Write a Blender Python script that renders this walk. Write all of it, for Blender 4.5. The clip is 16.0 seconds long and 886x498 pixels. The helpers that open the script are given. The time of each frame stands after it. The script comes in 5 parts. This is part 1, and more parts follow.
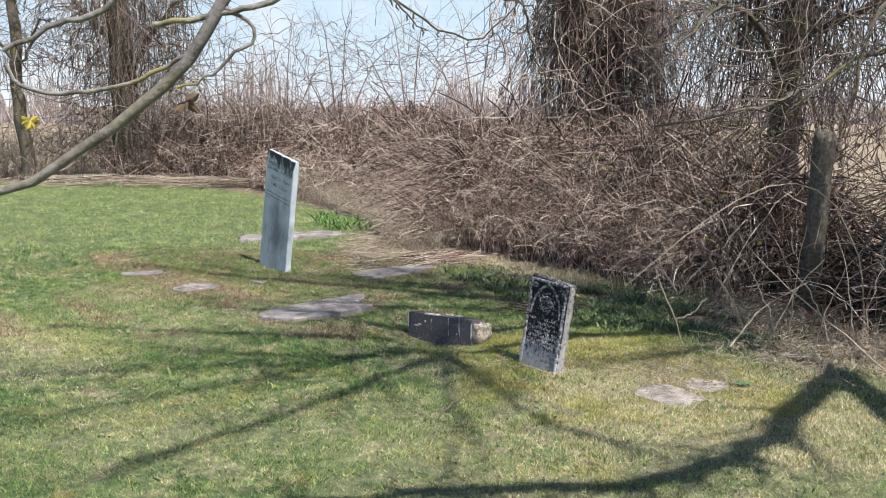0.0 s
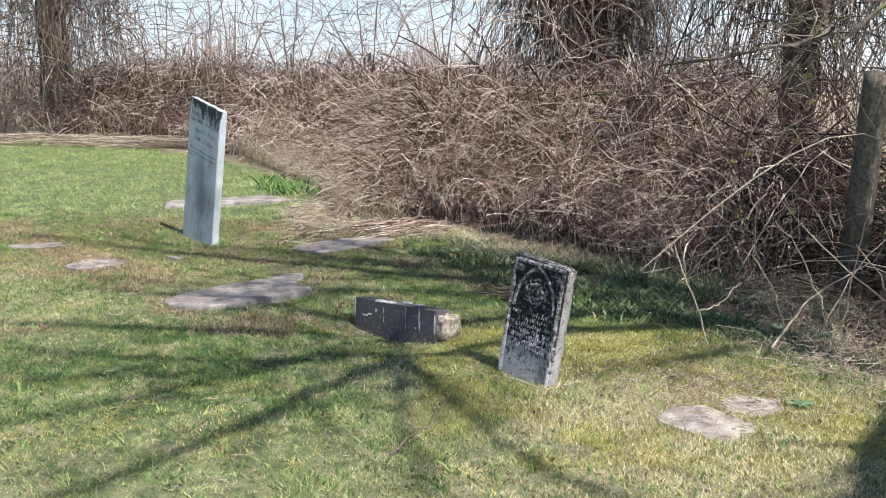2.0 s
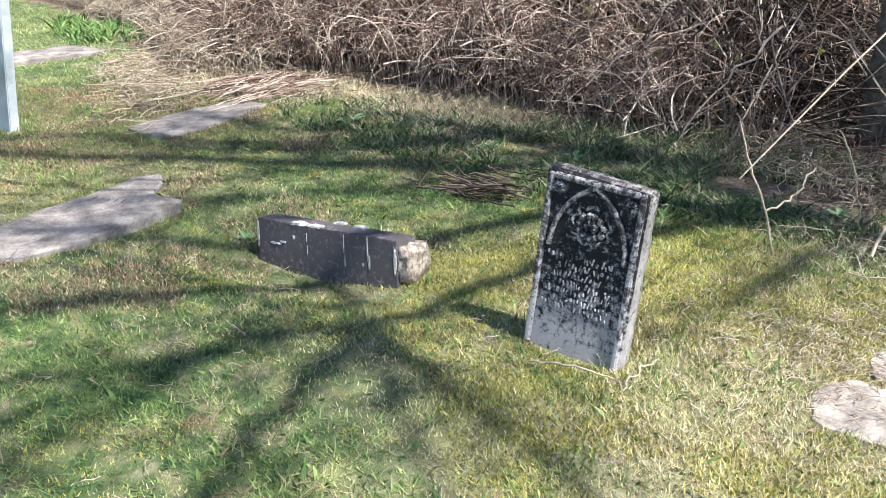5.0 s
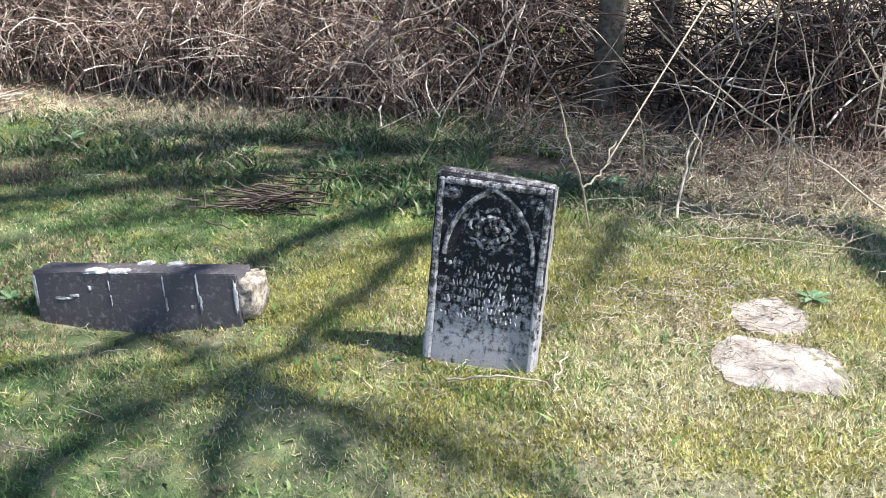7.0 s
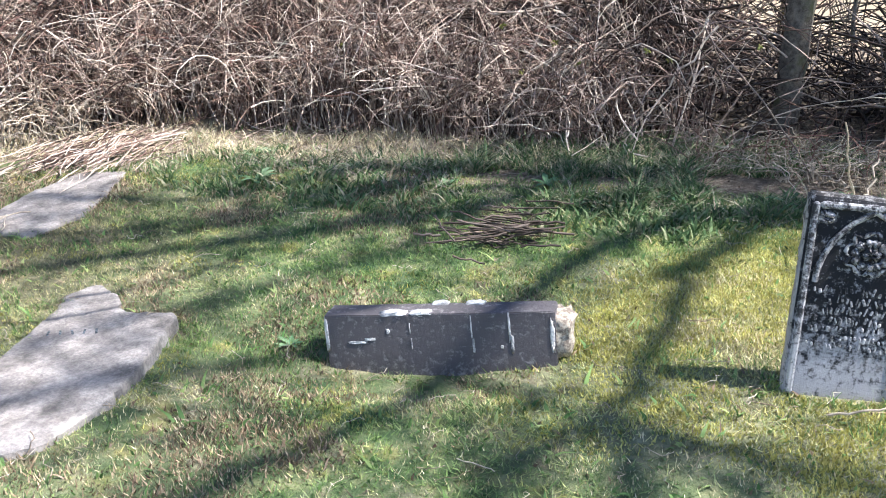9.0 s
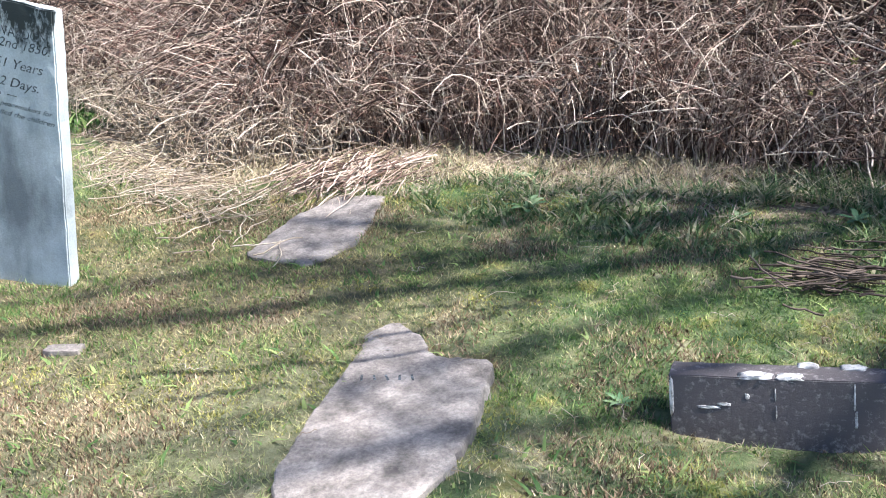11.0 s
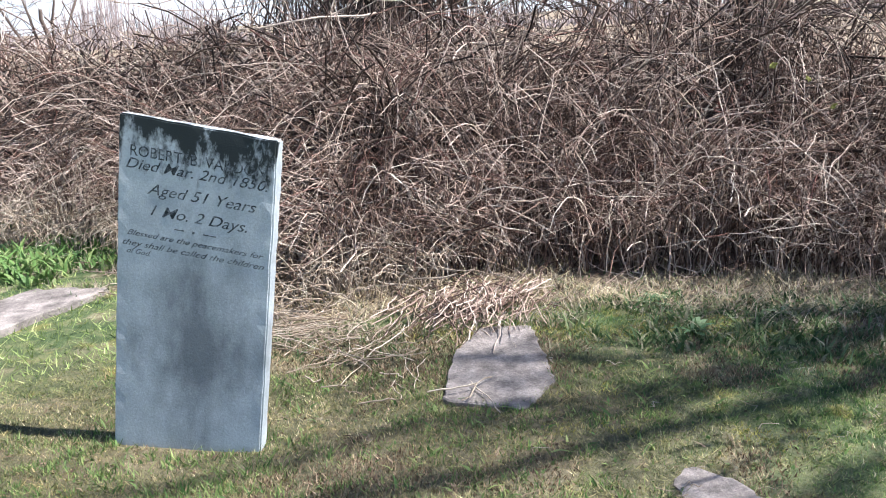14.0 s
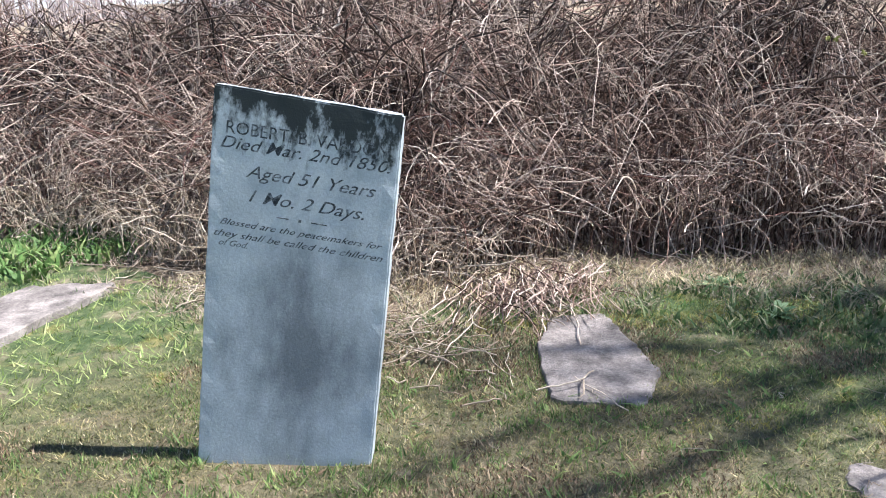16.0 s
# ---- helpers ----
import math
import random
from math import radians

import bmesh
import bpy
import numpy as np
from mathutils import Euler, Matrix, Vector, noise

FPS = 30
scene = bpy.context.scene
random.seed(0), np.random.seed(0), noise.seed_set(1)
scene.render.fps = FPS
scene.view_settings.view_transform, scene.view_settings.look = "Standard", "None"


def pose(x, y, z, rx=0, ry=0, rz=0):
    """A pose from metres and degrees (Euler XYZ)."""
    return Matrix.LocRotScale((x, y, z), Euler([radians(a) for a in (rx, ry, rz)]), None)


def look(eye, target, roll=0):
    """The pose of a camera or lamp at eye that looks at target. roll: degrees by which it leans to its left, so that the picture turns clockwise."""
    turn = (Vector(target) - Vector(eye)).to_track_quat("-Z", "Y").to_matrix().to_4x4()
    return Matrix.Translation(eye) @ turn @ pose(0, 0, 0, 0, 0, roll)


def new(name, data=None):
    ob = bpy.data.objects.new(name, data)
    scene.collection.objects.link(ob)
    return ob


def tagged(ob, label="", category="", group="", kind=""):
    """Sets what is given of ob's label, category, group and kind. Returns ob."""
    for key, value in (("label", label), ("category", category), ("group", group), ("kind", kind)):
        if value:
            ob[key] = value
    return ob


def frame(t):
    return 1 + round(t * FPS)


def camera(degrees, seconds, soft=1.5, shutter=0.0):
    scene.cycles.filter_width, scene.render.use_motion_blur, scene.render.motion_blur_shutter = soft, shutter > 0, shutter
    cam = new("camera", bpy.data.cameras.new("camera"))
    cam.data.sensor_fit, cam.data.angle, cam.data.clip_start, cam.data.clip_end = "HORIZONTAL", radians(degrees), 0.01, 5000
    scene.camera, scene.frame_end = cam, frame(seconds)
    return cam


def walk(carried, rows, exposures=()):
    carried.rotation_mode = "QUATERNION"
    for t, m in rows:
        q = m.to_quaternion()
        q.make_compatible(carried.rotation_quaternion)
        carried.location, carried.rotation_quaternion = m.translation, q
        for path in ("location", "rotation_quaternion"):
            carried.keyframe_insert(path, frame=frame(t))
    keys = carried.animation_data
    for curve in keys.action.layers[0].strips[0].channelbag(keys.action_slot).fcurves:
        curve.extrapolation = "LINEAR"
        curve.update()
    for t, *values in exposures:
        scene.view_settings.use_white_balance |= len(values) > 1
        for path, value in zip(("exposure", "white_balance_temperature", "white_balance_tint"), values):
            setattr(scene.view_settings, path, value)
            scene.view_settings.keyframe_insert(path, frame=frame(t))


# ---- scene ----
cam = camera(52.2, 16.0, soft=1.0)
METRES, EYE, TILT, LEAN, TURN = 7.7, 1.5, -9.0, 0.0, 0.0
ROWS = [
    (0.0, 0.0, 0.0, 0.0, -0.0, 0.0, -0.0),
    (0.5, 0.0015, 0.0341, 0.0012, 1.83, -1.71, -0.3),
    (1.0, -0.0, 0.0837, 0.0004, 0.59, -2.33, 0.38),
    (1.5, 0.0039, 0.13, -0.0023, -1.09, -2.55, 0.5),
    (2.0, 0.0064, 0.1773, 0.0015, -2.21, -2.05, -0.24),
    (2.5, 0.0001, 0.2138, 0.0103, -2.35, -7.76, -0.64),
    (3.0, -0.0061, 0.2505, 0.0169, -5.58, -8.67, 0.09),
    (5.5, -0.0576, 0.4077, 0.0361, -18.01, -16.18, 2.87),
    (6.0, -0.0695, 0.423, 0.0393, -24.55, -17.59, 2.86),
    (6.5, -0.0969, 0.4359, 0.0451, -34.75, -16.47, 4.19),
    (7.0, -0.1174, 0.453, 0.0444, -39.07, -16.85, 5.14),
    (7.5, -0.1348, 0.4787, 0.0457, -41.83, -17.04, 6.19),
    (8.0, -0.1564, 0.501, 0.0496, -44.1, -17.11, 6.48),
    (8.5, -0.1887, 0.5263, 0.0542, -43.77, -16.15, 7.58),
    (9.0, -0.2031, 0.5426, 0.0571, -39.73, -15.4, 7.18),
    (9.5, -0.2065, 0.5596, 0.0593, -33.85, -13.93, 7.69),
    (10.0, -0.2112, 0.5787, 0.0619, -30.62, -13.6, 7.59),
    (12.5, -0.3158, 0.6799, 0.0806, -30.79, -12.61, 8.26),
    (13.0, -0.3425, 0.6971, 0.0872, -36.11, -11.18, 8.78),
    (13.5, -0.3575, 0.7176, 0.0898, -37.6, -8.74, 8.31),
    (14.0, -0.3651, 0.7486, 0.0979, -41.1, -7.71, 8.61),
    (14.5, -0.3809, 0.7722, 0.1066, -43.33, -6.3, 8.65),
    (15.0, -0.3939, 0.7961, 0.1116, -47.81, -5.56, 9.6),
    (15.5, -0.4025, 0.8158, 0.1096, -48.37, -7.2, 8.6),
    (16.0, -0.4024, 0.8364, 0.1076, -47.19, -9.74, 8.71),
]
walk(cam, [(t, pose(0, 0, EYE, TILT, LEAN, TURN) @ pose(METRES * x, METRES * y, METRES * z, 90 + pitch, roll, yaw)) for t, x, y, z, yaw, pitch, roll in ROWS],
     [(0.0, 0.55, 6250, 11), (1.5, 0.65, 6300, 10), (3.0, 0.95, 6300, 10), (6.0, 1.22, 6150, 10), (7.5, 1.35, 6100, 10), (8.7, 1.56, 6000, 11), (10.2, 1.45, 6050, 12), (13.0, 1.1, 6150, 14), (15.0, 1.02, 6000, 14), (16.0, 1.06, 6000, 14)])

# ---- world, sun, exposure ----
SUN_AZ, SUN_EL = radians(-50), radians(57)
to_sun = Vector((math.cos(SUN_AZ) * math.cos(SUN_EL), math.sin(SUN_AZ) * math.cos(SUN_EL), math.sin(SUN_EL)))
world = bpy.data.worlds.new("sky")
scene.world = world
world.use_nodes = True
sky = world.node_tree.nodes.new("ShaderNodeTexSky")
sky.sky_type = "NISHITA"
sky.sun_disc = False
sky.sun_elevation = SUN_EL
sky.sun_rotation = math.pi / 2 - SUN_AZ
sky.air_density, sky.dust_density, sky.ozone_density = 1.0, 0.3, 3.0
world.node_tree.nodes["Background"].inputs["Strength"].default_value = 0.069
world.node_tree.links.new(sky.outputs[0], world.node_tree.nodes["Background"].inputs["Color"])
sun_data = bpy.data.lights.new("sun", "SUN")
sun_data.energy, sun_data.angle, sun_data.color = 5.0, radians(0.55), (1.0, 0.95, 0.87)
sun = new("sun", sun_data)
sun.matrix_world = look(to_sun * 60, (0, 0, 0))

# ---- materials ----
def material(name, rough=0.8):
    m = bpy.data.materials.new(name)
    m.use_nodes = True
    b = m.node_tree.nodes["Principled BSDF"]
    b.inputs["Roughness"].default_value = rough
    b.inputs["Specular IOR Level"].default_value = 0.3
    return m, m.node_tree.nodes, m.node_tree.links, b


def node(ns, kind, **values):
    n = ns.new(kind)
    for k, v in values.items():
        n.inputs[k].default_value = v
    return n


def ramp(ns, ls, source, stops):
    r = ns.new("ShaderNodeValToRGB")
    while len(r.color_ramp.elements) < len(stops):
        r.color_ramp.elements.new(0.5)
    for e, (p, c) in zip(r.color_ramp.elements, stops):
        e.position, e.color = p, (*c, 1)
    ls.new(source, r.inputs[0])
    return r.outputs[0]


def blend(ns, ls, fac, a, b, mode="MIX"):
    m = ns.new("ShaderNodeMix")
    m.data_type, m.blend_type = "RGBA", mode
    for sock, v in ((m.inputs[0], fac), (m.inputs[6], a), (m.inputs[7], b)):
        if isinstance(v, (int, float)):
            sock.default_value = v
        elif isinstance(v, tuple):
            sock.default_value = (*v, 1)
        else:
            ls.new(v, sock)
    return m.outputs[2]


def place_coords(ns):
    return ns.new("ShaderNodeNewGeometry").outputs["Position"]


def speckle(ns, ls, coords, scale, detail=4, rough=0.6, offset=None):
    n = node(ns, "ShaderNodeTexNoise", Scale=scale, Detail=detail, Roughness=rough)
    if offset:
        add = ns.new("ShaderNodeVectorMath")
        add.inputs[1].default_value = offset
        ls.new(coords, add.inputs[0])
        coords = add.outputs[0]
    ls.new(coords, n.inputs["Vector"])
    return n.outputs["Fac"]


def relief(ns, ls, b, height, strength, distance):
    n = node(ns, "ShaderNodeBump", Strength=strength, Distance=distance)
    ls.new(height, n.inputs["Height"])
    ls.new(n.outputs[0], b.inputs["Normal"])


def let_light_through(m, ns, ls, b, colour, share):
    """Thin leaves pass part of the light."""
    t = ns.new("ShaderNodeBsdfTranslucent")
    mix = ns.new("ShaderNodeMixShader")
    mix.inputs[0].default_value = share
    ls.new(colour, t.inputs["Color"])
    ls.new(b.outputs[0], mix.inputs[1])
    ls.new(t.outputs[0], mix.inputs[2])
    ls.new(mix.outputs[0], ns["Material Output"].inputs["Surface"])


def near(ns, ls, coords, x, y, inner, outer):
    """1 within inner metres of a spot, fading to 0 at outer, with a ragged rim."""
    d = ns.new("ShaderNodeVectorMath")
    d.operation = "DISTANCE"
    flat = ns.new("ShaderNodeVectorMath")
    flat.operation = "MULTIPLY"
    flat.inputs[1].default_value = (1, 1, 0)
    ls.new(coords, flat.inputs[0])
    ls.new(flat.outputs[0], d.inputs[0])
    d.inputs[1].default_value = (x, y, 0)
    rag = ns.new("ShaderNodeMath")
    rag.operation = "MULTIPLY_ADD"
    rag.inputs[1].default_value = 1.4
    ls.new(speckle(ns, ls, coords, 5.0, 5, 0.65, (x, y, 0)), rag.inputs[0])
    ls.new(d.outputs["Value"], rag.inputs[2])
    m = node(ns, "ShaderNodeMapRange", **{"From Min": inner + 0.7, "From Max": outer + 0.7, "To Min": 1.0, "To Max": 0.0})
    ls.new(rag.outputs[0], m.inputs["Value"])
    return m.outputs[0]


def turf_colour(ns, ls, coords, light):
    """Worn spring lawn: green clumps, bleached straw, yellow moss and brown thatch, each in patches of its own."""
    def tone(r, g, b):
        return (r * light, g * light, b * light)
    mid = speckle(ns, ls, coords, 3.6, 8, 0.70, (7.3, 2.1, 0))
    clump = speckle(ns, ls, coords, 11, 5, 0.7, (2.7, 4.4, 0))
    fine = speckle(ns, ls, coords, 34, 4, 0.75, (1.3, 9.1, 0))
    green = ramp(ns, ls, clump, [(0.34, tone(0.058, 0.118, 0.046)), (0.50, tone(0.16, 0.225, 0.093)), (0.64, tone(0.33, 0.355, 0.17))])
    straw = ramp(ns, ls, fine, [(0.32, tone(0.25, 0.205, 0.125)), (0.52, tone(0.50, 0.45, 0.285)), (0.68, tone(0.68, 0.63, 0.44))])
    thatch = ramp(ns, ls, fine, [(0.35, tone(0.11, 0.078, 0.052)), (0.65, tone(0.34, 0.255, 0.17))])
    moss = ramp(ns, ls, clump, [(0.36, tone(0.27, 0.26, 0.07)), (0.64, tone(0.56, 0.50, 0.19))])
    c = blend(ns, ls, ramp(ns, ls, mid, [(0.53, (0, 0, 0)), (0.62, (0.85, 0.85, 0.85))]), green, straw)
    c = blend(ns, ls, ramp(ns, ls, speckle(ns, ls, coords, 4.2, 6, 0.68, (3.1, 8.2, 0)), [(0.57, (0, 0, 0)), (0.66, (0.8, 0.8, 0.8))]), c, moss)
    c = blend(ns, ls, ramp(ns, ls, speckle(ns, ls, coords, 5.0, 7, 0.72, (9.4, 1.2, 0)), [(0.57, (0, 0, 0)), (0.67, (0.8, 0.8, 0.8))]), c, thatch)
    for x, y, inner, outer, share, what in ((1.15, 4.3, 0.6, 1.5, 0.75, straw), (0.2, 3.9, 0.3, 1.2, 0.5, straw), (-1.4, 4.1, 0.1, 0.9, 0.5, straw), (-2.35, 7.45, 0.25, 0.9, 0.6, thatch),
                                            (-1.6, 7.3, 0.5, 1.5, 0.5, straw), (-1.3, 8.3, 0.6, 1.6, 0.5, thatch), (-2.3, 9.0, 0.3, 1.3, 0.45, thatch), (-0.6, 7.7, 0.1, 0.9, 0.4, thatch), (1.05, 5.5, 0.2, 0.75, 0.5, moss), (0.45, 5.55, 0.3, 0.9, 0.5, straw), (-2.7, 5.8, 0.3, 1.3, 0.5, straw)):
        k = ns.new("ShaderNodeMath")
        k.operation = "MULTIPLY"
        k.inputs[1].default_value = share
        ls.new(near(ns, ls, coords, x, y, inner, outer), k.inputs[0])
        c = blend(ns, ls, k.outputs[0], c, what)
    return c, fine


def lawn_material():
    m, ns, ls, b = material("turf", 0.95)
    co = place_coords(ns)
    # same patches as the blades, at less than half their colour scale
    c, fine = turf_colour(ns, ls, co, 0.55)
    ls.new(c, b.inputs["Base Color"])
    relief(ns, ls, b, fine, 0.8, 0.02)
    return m


def litter_material():
    m, ns, ls, b = material("leaf_litter", 0.95)
    co = place_coords(ns)
    f = speckle(ns, ls, co, 34, 5, 0.7)
    c = ramp(ns, ls, f, [(0.3, (0.065, 0.047, 0.035)), (0.5, (0.22, 0.17, 0.12)), (0.7, (0.47, 0.38, 0.285))])
    ls.new(c, b.inputs["Base Color"])
    relief(ns, ls, b, f, 1.0, 0.03)
    return m


def field_material():
    m, ns, ls, b = material("dry_field", 0.95)
    co = place_coords(ns)
    f = speckle(ns, ls, co, 0.25, 5, 0.65)
    c = ramp(ns, ls, f, [(0.35, (0.22, 0.17, 0.115)), (0.65, (0.36, 0.29, 0.20))])
    ls.new(c, b.inputs["Base Color"])
    return m


def blade_material():
    m, ns, ls, b = material("grass_blade", 0.6)
    co = place_coords(ns)
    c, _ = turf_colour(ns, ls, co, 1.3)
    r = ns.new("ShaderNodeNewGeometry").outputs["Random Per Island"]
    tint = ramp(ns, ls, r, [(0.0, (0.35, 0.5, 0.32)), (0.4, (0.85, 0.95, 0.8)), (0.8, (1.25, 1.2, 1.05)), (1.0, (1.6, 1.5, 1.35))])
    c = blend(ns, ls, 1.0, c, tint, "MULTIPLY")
    ls.new(c, b.inputs["Base Color"])
    let_light_through(m, ns, ls, b, c, 0.35)
    return m


def fibre_material(name, stops, rough=0.75, grain=60, thin=0.0):
    """Canes, twigs and straw: each piece takes its own tone, with a grain along it."""
    m, ns, ls, b = material(name, rough)
    r = ns.new("ShaderNodeNewGeometry").outputs["Random Per Island"]
    c = ramp(ns, ls, r, stops)
    g = speckle(ns, ls, place_coords(ns), grain, 2, 0.6)
    t = ramp(ns, ls, g, [(0.3, (0.7, 0.7, 0.7)), (0.7, (1.2, 1.2, 1.2))])
    c = blend(ns, ls, 1.0, c, t, "MULTIPLY")
    ls.new(c, b.inputs["Base Color"])
    if thin:
        let_light_through(m, ns, ls, b, c, thin)
    return m


def bark_material(name, dark, pale, moss=None):
    m, ns, ls, b = material(name, 0.9)
    co = ns.new("ShaderNodeTexCoord").outputs["Object"]
    f = speckle(ns, ls, co, 40, 5, 0.7)
    c = ramp(ns, ls, f, [(0.35, dark), (0.65, pale)])
    if moss:
        k = ramp(ns, ls, speckle(ns, ls, co, 7, 3, 0.6, (3, 3, 3)), [(0.52, (0, 0, 0)), (0.66, (0.8, 0.8, 0.8))])
        c = blend(ns, ls, k, c, moss)
    ls.new(c, b.inputs["Base Color"])
    relief(ns, ls, b, f, 0.7, 0.01)
    return m


def flagstone_material(name, tone):
    m, ns, ls, b = material(name, 0.85)
    co = place_coords(ns)
    f = speckle(ns, ls, co, 9, 6, 0.65)
    g = speckle(ns, ls, co, 90, 4, 0.7, (4, 1, 2))
    c = ramp(ns, ls, f, [(0.32, tuple(0.45 * v for v in tone)), (0.5, tone), (0.66, tuple(min(0.75, 1.6 * v) for v in tone))])
    t = ramp(ns, ls, g, [(0.35, (0.72, 0.72, 0.74)), (0.65, (1.15, 1.13, 1.1))])
    ls.new(blend(ns, ls, 1.0, c, t, "MULTIPLY"), b.inputs["Base Color"])
    relief(ns, ls, b, blend(ns, ls, 0.4, f, g), 0.6, 0.02)
    return m


M_TURF, M_LITTER, M_FIELD, M_BLADE = lawn_material(), litter_material(), field_material(), blade_material()
M_CANE = fibre_material("bramble_cane", [(0.0, (0.04, 0.024, 0.018)), (0.37, (0.18, 0.11, 0.085)), (0.62, (0.52, 0.395, 0.32)), (1.0, (0.88, 0.77, 0.66))])
# dead canes whose near-black colour puts shade into the thicket's hollows
M_SHADECANE = fibre_material("shaded_cane", [(0.0, (0.020, 0.014, 0.012)), (0.6, (0.07, 0.048, 0.038)), (1.0, (0.16, 0.115, 0.09))])
M_RED = fibre_material("red_cane", [(0.0, (0.14, 0.06, 0.05)), (0.6, (0.28, 0.15, 0.12)), (1.0, (0.42, 0.29, 0.23))])
M_VINE = fibre_material("vine_strand", [(0.0, (0.07, 0.05, 0.042)), (0.5, (0.20, 0.15, 0.125)), (1.0, (0.42, 0.34, 0.28))])
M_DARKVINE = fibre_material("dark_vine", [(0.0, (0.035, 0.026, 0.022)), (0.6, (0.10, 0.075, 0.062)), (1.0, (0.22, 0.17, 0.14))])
M_STRAW = fibre_material("straw", [(0.0, (0.24, 0.18, 0.125)), (0.5, (0.43, 0.35, 0.265)), (1.0, (0.64, 0.56, 0.46))])
M_BLEACH = fibre_material("bleached_straw", [(0.0, (0.36, 0.28, 0.15)), (0.5, (0.62, 0.53, 0.32)), (1.0, (0.84, 0.76, 0.53))])
M_THATCH = fibre_material("brown_thatch", [(0.0, (0.10, 0.065, 0.04)), (0.5, (0.30, 0.21, 0.13)), (1.0, (0.58, 0.45, 0.31))])
M_FARLAWN = fibre_material("far_lawn_blade", [(0.0, (0.20, 0.30, 0.09)), (0.5, (0.38, 0.48, 0.17)), (1.0, (0.60, 0.63, 0.30))], 0.6, 3, 0.35)
M_WEED = fibre_material("weed_leaf", [(0.0, (0.05, 0.10, 0.04)), (0.45, (0.12, 0.20, 0.075)), (0.75, (0.22, 0.30, 0.13)), (1.0, (0.48, 0.43, 0.29))], 0.6, 60, 0.3)
M_DEADLEAF = fibre_material("dead_leaf", [(0.0, (0.07, 0.045, 0.03)), (0.6, (0.22, 0.15, 0.10)), (1.0, (0.42, 0.32, 0.23))], 0.85)
M_TUFT = fibre_material("tuft_blade", [(0.0, (0.08, 0.17, 0.05)), (0.5, (0.20, 0.32, 0.10)), (1.0, (0.44, 0.52, 0.20))], 0.6, 9, 0.35)
M_MOSS = fibre_material("moss", [(0.0, (0.30, 0.29, 0.08)), (0.5, (0.52, 0.49, 0.15)), (1.0, (0.68, 0.62, 0.26))], 0.9, 9, 0.3)
M_BRIGHT = fibre_material("bright_leaf", [(0.0, (0.07, 0.15, 0.04)), (0.6, (0.14, 0.25, 0.07)), (1.0, (0.28, 0.36, 0.13))], 0.6)
M_BARK = bark_material("grey_bark", (0.06, 0.05, 0.04), (0.20, 0.17, 0.14), (0.16, 0.15, 0.05))
M_LIMB = bark_material("limb_bark", (0.09, 0.08, 0.072), (0.30, 0.27, 0.25), (0.22, 0.19, 0.13))
M_POST = bark_material("weathered_post", (0.07, 0.058, 0.046), (0.21, 0.18, 0.15), (0.10, 0.105, 0.05))
M_PALEFLAG = flagstone_material("pale_flagstone", (0.35, 0.31, 0.275))
M_FLAG = flagstone_material("flagstone", (0.28, 0.252, 0.235))

# ---- geometry helpers ----
rng = np.random.default_rng(11)


def mesh_from(name, verts, faces, mat, smooth=False):
    """verts (N,3) and faces (F,k) arrays, all faces with the same number of corners."""
    me = bpy.data.meshes.new(name)
    verts, faces = np.asarray(verts, np.float32), np.asarray(faces, np.int32)
    k = faces.shape[1]
    me.vertices.add(len(verts))
    me.vertices.foreach_set("co", verts.ravel())
    me.loops.add(faces.size)
    me.loops.foreach_set("vertex_index", faces.ravel())
    me.polygons.add(len(faces))
    me.polygons.foreach_set("loop_start", np.arange(0, faces.size, k, dtype=np.int32))
    if smooth:
        me.polygons.foreach_set("use_smooth", np.ones(len(faces), bool))
    me.materials.append(mat)
    me.update(calc_edges=True)
    me.validate()
    return me


def tube_arrays(paths, radii, sides=3):
    """Tubes along paths (N,K,3) with radii (N,K)."""
    paths, radii = np.asarray(paths, float), np.asarray(radii, float)
    n, k, _ = paths.shape
    tan = np.gradient(paths, axis=1)
    tan /= np.linalg.norm(tan, axis=2, keepdims=True) + 1e-9
    ref = np.where(np.abs(tan[:, :1, 2:3]) > 0.8, np.array([1.0, 0.15, 0.0]), np.array([0.1, 0.2, 1.0]))
    u = np.cross(tan, np.broadcast_to(ref, tan.shape))
    u /= np.linalg.norm(u, axis=2, keepdims=True) + 1e-9
    v = np.cross(tan, u)
    a = np.arange(sides) * 2 * math.pi / sides
    ring = paths[:, :, None, :] + radii[:, :, None, None] * (np.cos(a)[None, None, :, None] * u[:, :, None, :] + np.sin(a)[None, None, :, None] * v[:, :, None, :])
    idx = np.arange(n * k * sides).reshape(n, k, sides)
    nxt = np.roll(idx, -1, axis=2)
    f = np.stack([idx[:, :-1], nxt[:, :-1], nxt[:, 1:], idx[:, 1:]], axis=-1).reshape(-1, 4)
    return ring.reshape(-1, 3), f


def tubes(name, paths, radii, mat, sides=3, smooth=True):
    v, f = tube_arrays(paths, radii, sides)
    return new(name, mesh_from(name, v, f, mat, smooth))


def stack(parts):
    """Joins (verts, faces) pairs."""
    vs, fs, o = [], [], 0
    for v, f in parts:
        vs.append(v)
        fs.append(f + o)
        o += len(v)
    return np.concatenate(vs), np.concatenate(fs)


def resample(pts, k):
    """A smooth path of k points through a few."""
    p = np.asarray(pts, float)
    d = np.concatenate([[0], np.cumsum(np.linalg.norm(np.diff(p, axis=0), axis=1))])
    s = np.linspace(0, d[-1], k)
    q = np.stack([np.interp(s, d, p[:, i]) for i in range(p.shape[1])], axis=1)
    for _ in range(3):
        q[1:-1] = 0.25 * q[:-2] + 0.5 * q[1:-1] + 0.25 * q[2:]
    return q


